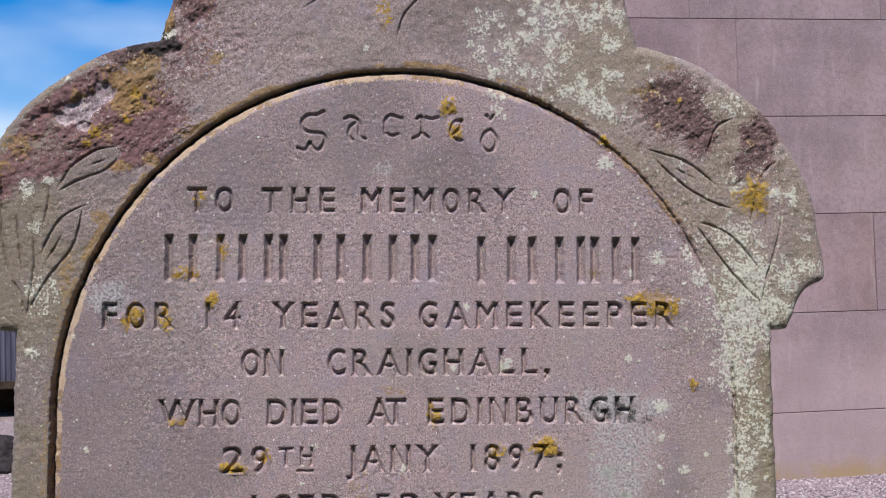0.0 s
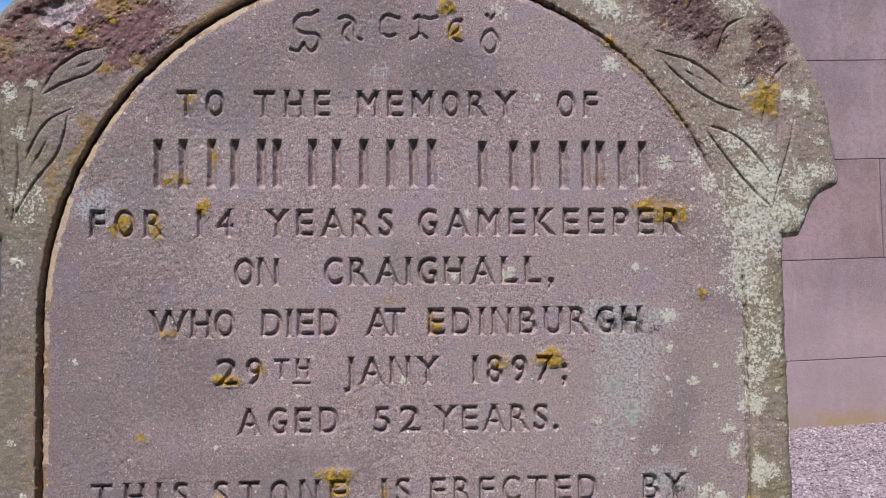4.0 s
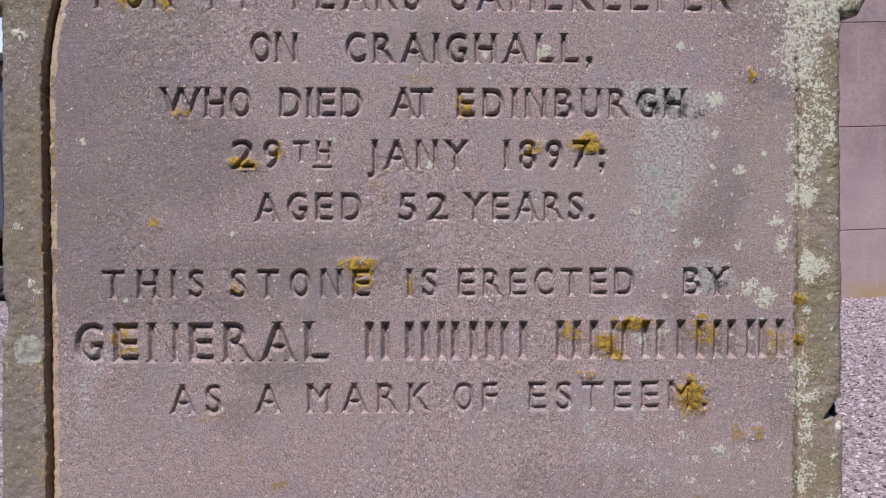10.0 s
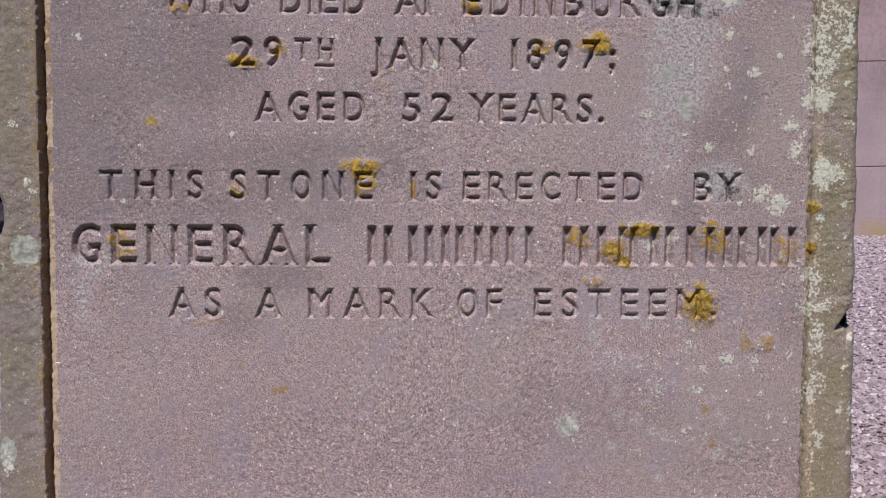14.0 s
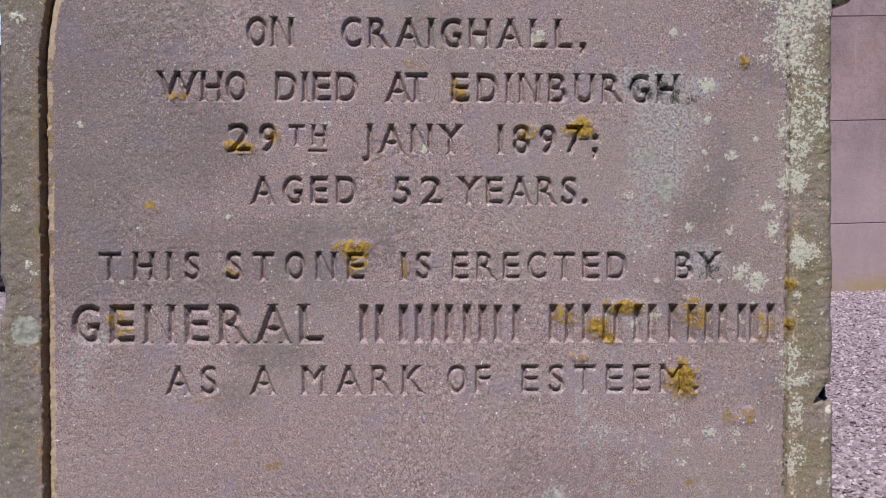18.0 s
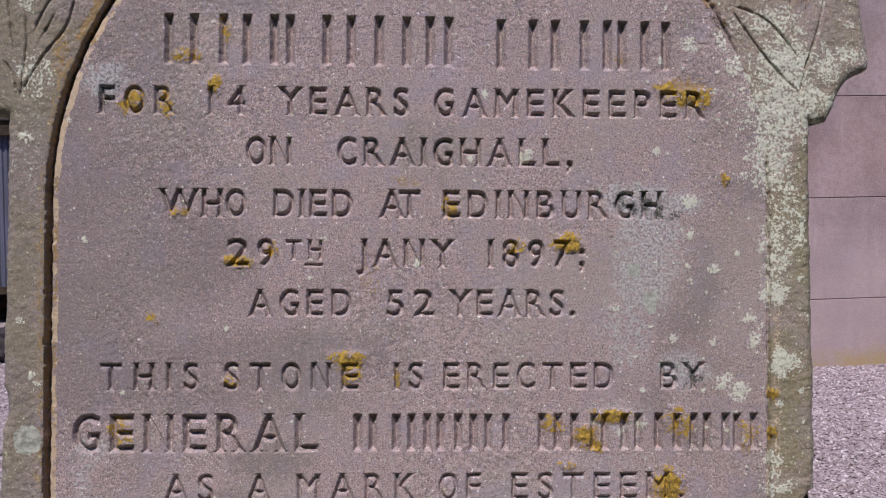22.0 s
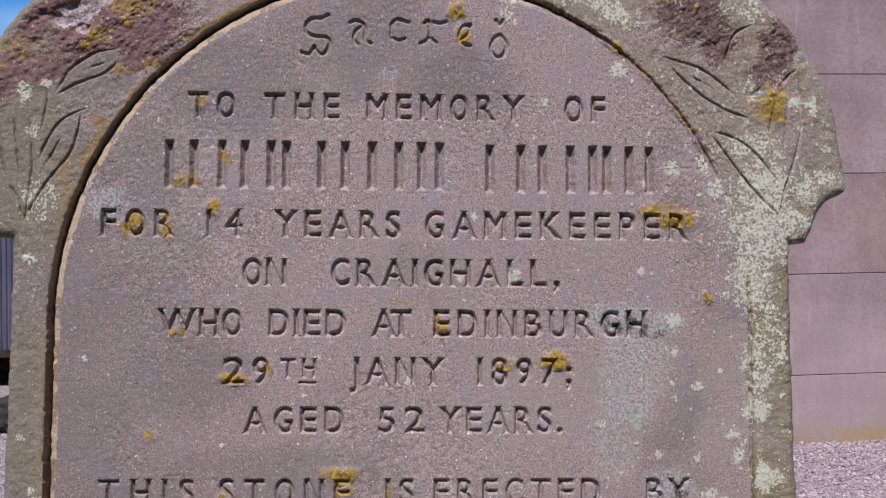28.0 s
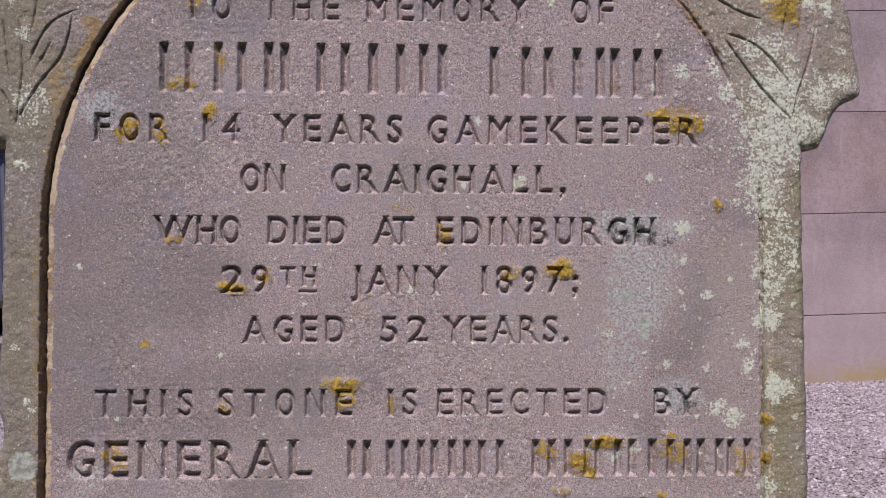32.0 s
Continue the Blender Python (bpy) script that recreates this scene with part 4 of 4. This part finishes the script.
# pale strip outside the east channel: the moulding's lit face put into the colour
strip = np.where(in_panel, 0, 1.0) * step(near, 0.0150, 0.0110) * step(near, 0.002, 0.005) * step(X, 0.36, 0.38) * step(Z, 0.70, 0.60)
np.maximum(FIELDS["peach"], strip * (0.40 + 0.22 * fbm(X, Z, 0.05, 183)), out=FIELDS["peach"])
np.maximum(FIELDS["peach"], np.where(in_panel, 0.25, 0) * step(X + 0.05 * (fbm(X, Z, 0.05, 211) - 0.5), 0.24, 0.35) * step(Z, 0.16, 0.34) * step(Z, 0.80, 0.72), out=FIELDS["peach"])
# whitish lichen tone that also paints the moulding's lit face
lit_moulding = np.where(in_panel, 0, 0.15 + 0.85 * step(Z, 0.40, 0.60)) * step(near, 0.026, 0.016) * step(near, 0.004, 0.008) * step(X, 0.36, 0.38) * step(Z, 0.70, 0.62)
np.maximum(FIELDS["white"], 0.72 * lit_moulding * step(fbm(X, Z, 0.035, 181), 0.3, 0.6), out=FIELDS["white"])
np.maximum(FIELDS["ochre"], 0.60 * step(near, 0.006, 0.003) * step(X, 0.1, -0.05) * (0.55 + 0.6 * fbm(X, Z, 0.02, 191)), out=FIELDS["ochre"])
moss = step(near + (fbm(X, Z, 0.008, 189) - 0.5) * 0.004, 0.0080, 0.0045) * step(X, 0.06, 0.16) * step(Z, 0.66, 0.72)
np.maximum(FIELDS["ochre"], 0.55 * moss * step(fbm(X, Z, 0.012, 187), 0.38, 0.62), out=FIELDS["ochre"])
np.maximum(FIELDS["dark"], 0.62 * moss, out=FIELDS["dark"])
np.maximum(FIELDS["dark"], 0.62 * FIELDS["purple"] * step(fbm(X, Z, 0.025, 97), 0.45, 0.65), out=FIELDS["dark"])
# a darker patch low on the panel's west half
low_west = step(X, 0.02, -0.12) * step(Z, 0.42, 0.36) * step(Z, 0.25, 0.31) * np.where(in_panel, 1, 0)
np.maximum(FIELDS["soil_and_tone"], low_west * (0.45 + 0.5 * fbm(X, Z, 0.05, 193)), out=FIELDS["soil_and_tone"])
FIELDS["soil_and_tone"] *= 1 - 0.8 * step(np.hypot((X - 0.19) / 0.19, (Z - 0.55) / 0.24), 1.0, 0.5)
FIELDS["white"] *= 1 - 0.45 * np.where(in_panel, 1, 0) * step(Z, 0.24, 0.18)
FIELDS["white"] *= 1 - 0.85 * np.clip(FIELDS["dark"], 0, 1) * (Z < 0.93)
depth += np.where(in_panel, 0, 1.0) * step(near, 0.006, 0.012) * ((fbm(X, Z, 0.009, 201, 4) - 0.5) * 0.0022)

# crusts stand proud or are broken by flaking
rough = np.clip(0.85 * FIELDS["dark"] + 0.75 * FIELDS["purple"] + FIELDS["ochre"] * 0.3, 0, 1) * (1 - 0.75 * np.clip(FIELDS["pale"], 0, 1)) + 0.32 * np.clip(FIELDS["pale"], 0, 1)
lam = fbm(X * 0.55 + Z * 0.35, Z * 1.2 - X * 0.7, 0.018, 101, 5) * 9
lam = (np.floor(lam) + step(lam % 1.0, 0.30, 0.70)) / 9
depth += rough * ((lam - 0.5) * 0.0085 + (vnoise(X, Z, 0.0032, 107) - 0.5) * 0.0014 + (vnoise(X, Z, 0.007, 109) - 0.5) * 0.0012)
depth += 0.006 * FIELDS["pale"]
lump = fbm(X, Z, 0.007, 111, 3)
depth -= FIELDS["orange"] * (0.0006 + 0.0036 * lump) + FIELDS["white"] * 0.0010 * lump
STUFF = len(NAMES)
NAMES += ["lichen_fleck"]
LABELS += ["tiny pale lichen flecks, with the east moulding's lit face painted in"]
label = np.where((FIELDS["white"] > 0.5) & (label == 0), STUFF, label)
label = np.where((SPOT_LABEL > 0) & ((label == 0) | (label == STUFF)), SPOT_LABEL, label)

# the sheet of the face: quads inside the outline, rim pulled onto it
gx, gz = np.gradient(sd, xs, zs)
norm = np.maximum(np.hypot(gx, gz), 0.3)
out = np.where(sd > 0, sd, 0) / norm
PX, PZ = X - out * gx / norm, Z - out * gz / norm
# the slab widens a little towards its foot
PX, PZ = PX * (1.0099 - 0.0201 * PZ), np.where(PZ > 0, PZ * (1.0139 - 0.0137 * PZ) - 0.0028 * step(PZ, 0.0, 0.1), PZ)
CO = np.stack([PX, depth, PZ], -1).reshape(-1, 3)
ids = np.arange(X.size).reshape(X.shape)
quads = np.stack([ids[:-1, :-1], ids[1:, :-1], ids[1:, 1:], ids[:-1, 1:]], -1).reshape(-1, 4)
keep = (sd.reshape(-1)[quads] < 0).any(1)
quads = quads[keep]
flat = label.reshape(-1)
ql = flat[quads]
face_label = np.where((ql == ql[:, :1]).all(1), ql[:, 0], 0)
A = np.stack([FIELDS[k] for k in ("orange", "white", "dark", "olive")], -1).reshape(-1, 4)
B = np.stack([FIELDS[k] for k in ("grey", "ochre", "pale", "soil_and_tone")], -1).reshape(-1, 4)
C = np.stack([FIELDS[k] for k in ("purple", "peach", "sage", "black")], -1).reshape(-1, 4)
THICK = 0.125
e = np.concatenate([quads[:, [0, 1]], quads[:, [1, 2]], quads[:, [2, 3]], quads[:, [3, 0]]])
key = np.sort(e, 1)
key = key[:, 0].astype(np.int64) * X.size + key[:, 1]
_, first, count = np.unique(key, return_index=True, return_counts=True)
rim = e[first[count == 1]]

gravestone = empty("gravestone", pose(0, 0, 0, 0, LEAN, 0), label="weathered purplish sandstone headstone with incised lettering and lichen", category="gravestone")


SLAB = []


def face_part(n, faces):
    used, back = np.unique(faces, return_inverse=True)
    faces = back.reshape(faces.shape)
    co, a, b, c4 = CO[used], A[used], B[used], C[used]
    if n == 0:
        at = {int(u): i for i, u in enumerate(used)}
        r = np.array([(at[int(p)], at[int(q)]) for p, q in rim if int(p) in at and int(q) in at])
        verts, r2 = np.unique(r, return_inverse=True)
        r2 = r2.reshape(r.shape)
        rows = [co]
        for y in (0.03, 0.075, THICK):
            c = co[verts].copy()
            c[:, 1] = y + (vnoise(c[:, 0], c[:, 2], 0.02, 121) - 0.5) * 0.004
            rows.append(c)
        base = [verts, *(len(co) + i * len(verts) + np.arange(len(verts)) for i in range(3))]
        sides = [np.stack([u[r2[:, 1]], u[r2[:, 0]], v[r2[:, 0]], v[r2[:, 1]]], 1) for u, v in zip(base[:-1], base[1:])]
        faces = np.concatenate([faces, *sides])
        a, b, c4 = (np.concatenate([q] + [q[verts]] * 3) for q in (a, b, c4))
        co = np.concatenate(rows)
    me = arrays_mesh(NAMES[n], co, faces, STONE, True, (("stain_a", a), ("stain_b", b), ("stain_c", c4)))
    ob = new(NAMES[n], me)
    ob.parent = SLAB[0] if SLAB else gravestone
    SLAB.append(ob)
    tagged(ob, LABELS[n], kind="stuff" if n == STUFF else "")


order = np.argsort(face_label, kind="stable")
cuts = np.searchsorted(face_label[order], np.arange(len(NAMES) + 1))
for n in range(len(NAMES)):
    chosen = quads[order[cuts[n] : cuts[n + 1]]]
    if len(chosen) > 3:
        face_part(n, chosen)
bm = bmesh.new()
pairs = [[bm.verts.new((0.003 + k * x * 0.996, THICK - 0.002, z)) for k in (-1, 1)] for x, z in HALF[1:]]
for (a0, a1), (b0, b1) in zip(pairs[:-1], pairs[1:]):
    bm.faces.new((a0, b0, b1, a1))
part("back_face", bm, STONE, gravestone)


# ---- the ground ----
def ground_z(x, y):
    return -0.039 + 0.083 * step(np.asarray(y, float), -0.3, 2.2) - 0.03 * step(np.asarray(y, float), 2.3, 5.5)


gxs = np.unique(np.concatenate([np.linspace(-4, 4, 81), -np.geomspace(4, 900, 26), np.geomspace(4, 900, 26)]))
GX, GY = np.meshgrid(gxs, gxs, indexing="ij")
GZ = ground_z(GX, GY) + (fbm(GX, GY, 0.5, 131) - 0.5) * 0.02 * step(np.hypot(GX, GY), 8, 0.5)
gi = np.arange(GX.size).reshape(GX.shape)
gq = np.stack([gi[:-1, :-1], gi[1:, :-1], gi[1:, 1:], gi[:-1, 1:]], -1).reshape(-1, 4)
ground = new("ground", arrays_mesh("ground", np.stack([GX, GY, GZ], -1).reshape(-1, 3), gq, GROUND))
tagged(ground, "pinkish gravel ground, with unseen dark turf added in front to cut bounced light", "ground", kind="structure")


def scatter_gravel(name, count, place, label):
    """Loose angular chips lying on the ground."""
    base = np.array([(1, 0, 0), (-1, 0, 0), (0, 1, 0), (0, -1, 0), (0, 0, 1), (0, 0, -1)], float)
    tri = np.array([(0, 2, 4), (2, 1, 4), (1, 3, 4), (3, 0, 4), (2, 0, 5), (1, 2, 5), (3, 1, 5), (0, 3, 5)])
    xy = np.array([place(u, v) for u, v in RNG.random((count, 2))])
    size = 0.0023 + 0.0052 * RNG.random(count) ** 2.2
    co = base[None] * (0.7 + 0.6 * RNG.random((count, 6, 1))) * np.stack([np.ones(count), 0.6 + 0.4 * RNG.random(count), 0.35 + 0.35 * RNG.random(count)], -1)[:, None]
    ang = RNG.random(count) * 2 * math.pi
    c, s = np.cos(ang)[:, None], np.sin(ang)[:, None]
    tilt = (RNG.random(count) - 0.5)[:, None]
    x, y, z = co[..., 0] * c - co[..., 1] * s, co[..., 0] * s + co[..., 1] * c, co[..., 2] + co[..., 0] * tilt
    gz = ground_z(xy[:, 0], xy[:, 1]) + (fbm(xy[:, 0], xy[:, 1], 0.5, 131) - 0.5) * 0.02
    co = np.stack([x, y, z], -1) * size[:, None, None] + np.stack([xy[:, 0], xy[:, 1], gz + size * 0.2], -1)[:, None]
    faces = (tri[None] + 6 * np.arange(count)[:, None, None]).reshape(-1, 3)
    ob = new(name, arrays_mesh(name, co.reshape(-1, 3), faces, GRAVEL, False))
    tagged(ob, label, "gravel", kind="stuff")


def east_strip(u, v):
    y = 0.0 + 2.15 * v
    return 0.34 + 0.30 * max(y, 0) + (0.5 + 0.14 * max(y, 0)) * u, y


def west_strip(u, v):
    y = 0.0 + 3.65 * v
    return -0.34 - 0.22 * max(y, 0) - (0.4 + 0.12 * max(y, 0)) * u, y


scatter_gravel("gravel", 52000, east_strip, "loose pinkish-grey stone chips beside the wall")
scatter_gravel("gravel", 44000, west_strip, "loose pinkish-grey stone chips behind the headstone")

# ---- the rendered wall ----
WALL_TURN = math.degrees(math.atan(0.0801))
wall_m = pose(0, 1.999, 0, 0, 0, WALL_TURN)
wall = empty("wall_north", wall_m, label="pinkish rendered wall lined out as large blocks", category="wall", kind="structure")
COURSE, FOOT = 0.3113, -0.0591
part("backing", box(-0.42, 7.0, 0.012, 0.45, -0.2, 3.6), MORTAR, wall)
part("return_wall", box(-0.42, 0.0, 0.46, 5.0, -0.2, 3.6), RENDER, wall)


def block_mesh(length, height):
    bm = box(0, length, 0, 0.03, 0, height)
    front = [v for v in bm.verts if v.co.y < 0.01]
    bmesh.ops.bevel(bm, geom=[ed for ed in bm.edges if all(v in front for v in ed.verts)], offset=0.0012, segments=1, affect="EDGES")
    me = bpy.data.meshes.new("block")
    bm.to_mesh(me)
    bm.free()
    me.materials.append(RENDER)
    return me


joint_rng = random.Random(4)
FIXED = {2: 1.586, 4: 1.151, 5: 1.0, 1: 1.80, 3: 1.78, 0: 1.74}
GAP = 0.0021
for row in range(11):
    u = FIXED.get(row, 1.2 + 0.4 * joint_rng.random()) * math.hypot(1, 0.08)
    cutsu = [u]
    while cutsu[0] > 0.2:
        cutsu.insert(0, cutsu[0] - 0.62 - 0.12 * joint_rng.random())
    cutsu[0] = -0.42
    while cutsu[-1] < 6.2:
        cutsu.append(cutsu[-1] + 0.62 + 0.12 * joint_rng.random())
    cutsu[-1] = 7.0
    for u0, u1 in zip(cutsu[:-1], cutsu[1:]):
        side = GAP if row == 2 else 0.0007
        ob = new("block", block_mesh(u1 - u0 - side, COURSE - GAP))
        ob.parent = wall
        ob.location = (u0 + side / 2, 0, FOOT + row * COURSE + GAP / 2)

# an unseen plain wall to the south, added to cut the low sky's fill
south = empty("sky_blocking_wall", pose(0, -4.4, 0), label="unseen plain wall added to keep low sky light off the headstone", category="wall", kind="structure")
part("wall_body", box(-8.0, 8.0, -0.3, 0.0, -0.3, 3.3), RENDER, south)
part("coping", box(-8.05, 8.05, -0.36, 0.06, 3.303, 3.38, 0.01), MORTAR, south)

# ---- the store shed behind ----
shed = empty("shed", pose(-2.9, 5.2, 0.014, 0, 0, 4), label="low dark shed clad in blue-grey ribbed sheeting, raised on bearers", category="shed")
bm = bmesh.new()
front, back = [], []
for i in range(1801):
    x, y = i * 0.001, 0.006 * max(-0.75, min(0.75, math.sin(2 * math.pi * i * 0.001 / 0.03)))
    front.append([bm.verts.new((x, y - 0.004, z)) for z in (0.17, 1.16)])
    back.append([bm.verts.new((x, y + 0.004, z)) for z in (0.17, 1.16)])
for a, b, flip in ((front, front, False), (back, back, True)):
    for p, q in zip(a[:-1], b[1:]):
        bm.faces.new((p[0], q[0], q[1], p[1]) if not flip else (p[1], q[1], q[0], p[0]))
for p, q, r, t in zip(front[:-1], front[1:], back[:-1], back[1:]):
    bm.faces.new((p[0], r[0], t[0], q[0]))
part("sheeting", bm, SLATE_BOARD, shed, "blue-grey ribbed sheeting")
part("body", box(0.02, 1.78, 0.022, 1.1, 0.18, 1.14), DARK_TIMBER, shed)
for x in (0.03, 0.85, 1.68):
    part("bearer", box(x, x + 0.09, 0.03, 1.1, -0.05, 0.178, 0.004), DARK_TIMBER, shed)
# dark panel added to stand for the shade beneath the shed floor
part("under_shade_panel", box(0.0, 1.8, 0.35, 0.4, -0.05, 0.178), DARK_TIMBER, shed)
part("roof", box(-0.06, 1.86, -0.08, 1.2, 1.165, 1.215, 0.006), FELT, shed, "flat felted roof")
part("fascia", box(-0.05, 1.85, -0.06, -0.036, 1.08, 1.163, 0.003), DARK_TIMBER, shed)
part("bottom_rail", box(0.0, 1.8, -0.05, -0.014, 0.17, 0.215, 0.003), DARK_TIMBER, shed)

# a dark boulder on the gravel
bm = bmesh.new()
bmesh.ops.create_icosphere(bm, subdivisions=4, radius=1.0)
for v in bm.verts:
    p = v.co * 1.3
    v.co = v.co * (1 + 0.35 * (noise.noise(p) + 0.5 * noise.noise(p * 2.7) + 0.2 * noise.noise(p * 7)))
    v.co = Vector((v.co.x * 0.13, v.co.y * 0.10, v.co.z * 0.09))
boulder = part("boulder", bm, ROCK)
boulder.matrix_world = pose(-1.42, 3.0, 0.078)
tagged(boulder, "dark rounded boulder lying on the gravel", "stone")

# a small weed in the gravel
def weed(m):
    root = empty("weed", m, label="small green weed growing in the gravel", category="plant")
    rng = random.Random(3)
    for i in range(22):
        bm = bmesh.new()
        a, r, up = rng.random() * 6.28, 0.012 + 0.03 * rng.random(), 0.010 + 0.03 * rng.random()
        d, s = Vector((math.cos(a), math.sin(a), 0)), Vector((-math.sin(a), math.cos(a), 0))
        mid, tip, wd = d * r * 0.6 + Vector((0, 0, up)), d * r + Vector((0, 0, up * 0.8)), 0.004 + 0.004 * rng.random()
        q = [bm.verts.new(p) for p in (Vector((0, 0, 0)), mid + s * wd, tip, mid - s * wd, mid + Vector((0, 0, 0.003)))]
        for tri in ((0, 1, 4), (1, 2, 4), (2, 3, 4), (3, 0, 4)):
            bm.faces.new([q[t] for t in tri])
        part("leaf", bm, WEED, root)
    return root


weed(pose(-0.55, 0.30, -0.022) @ Matrix.Scale(0.7, 4))
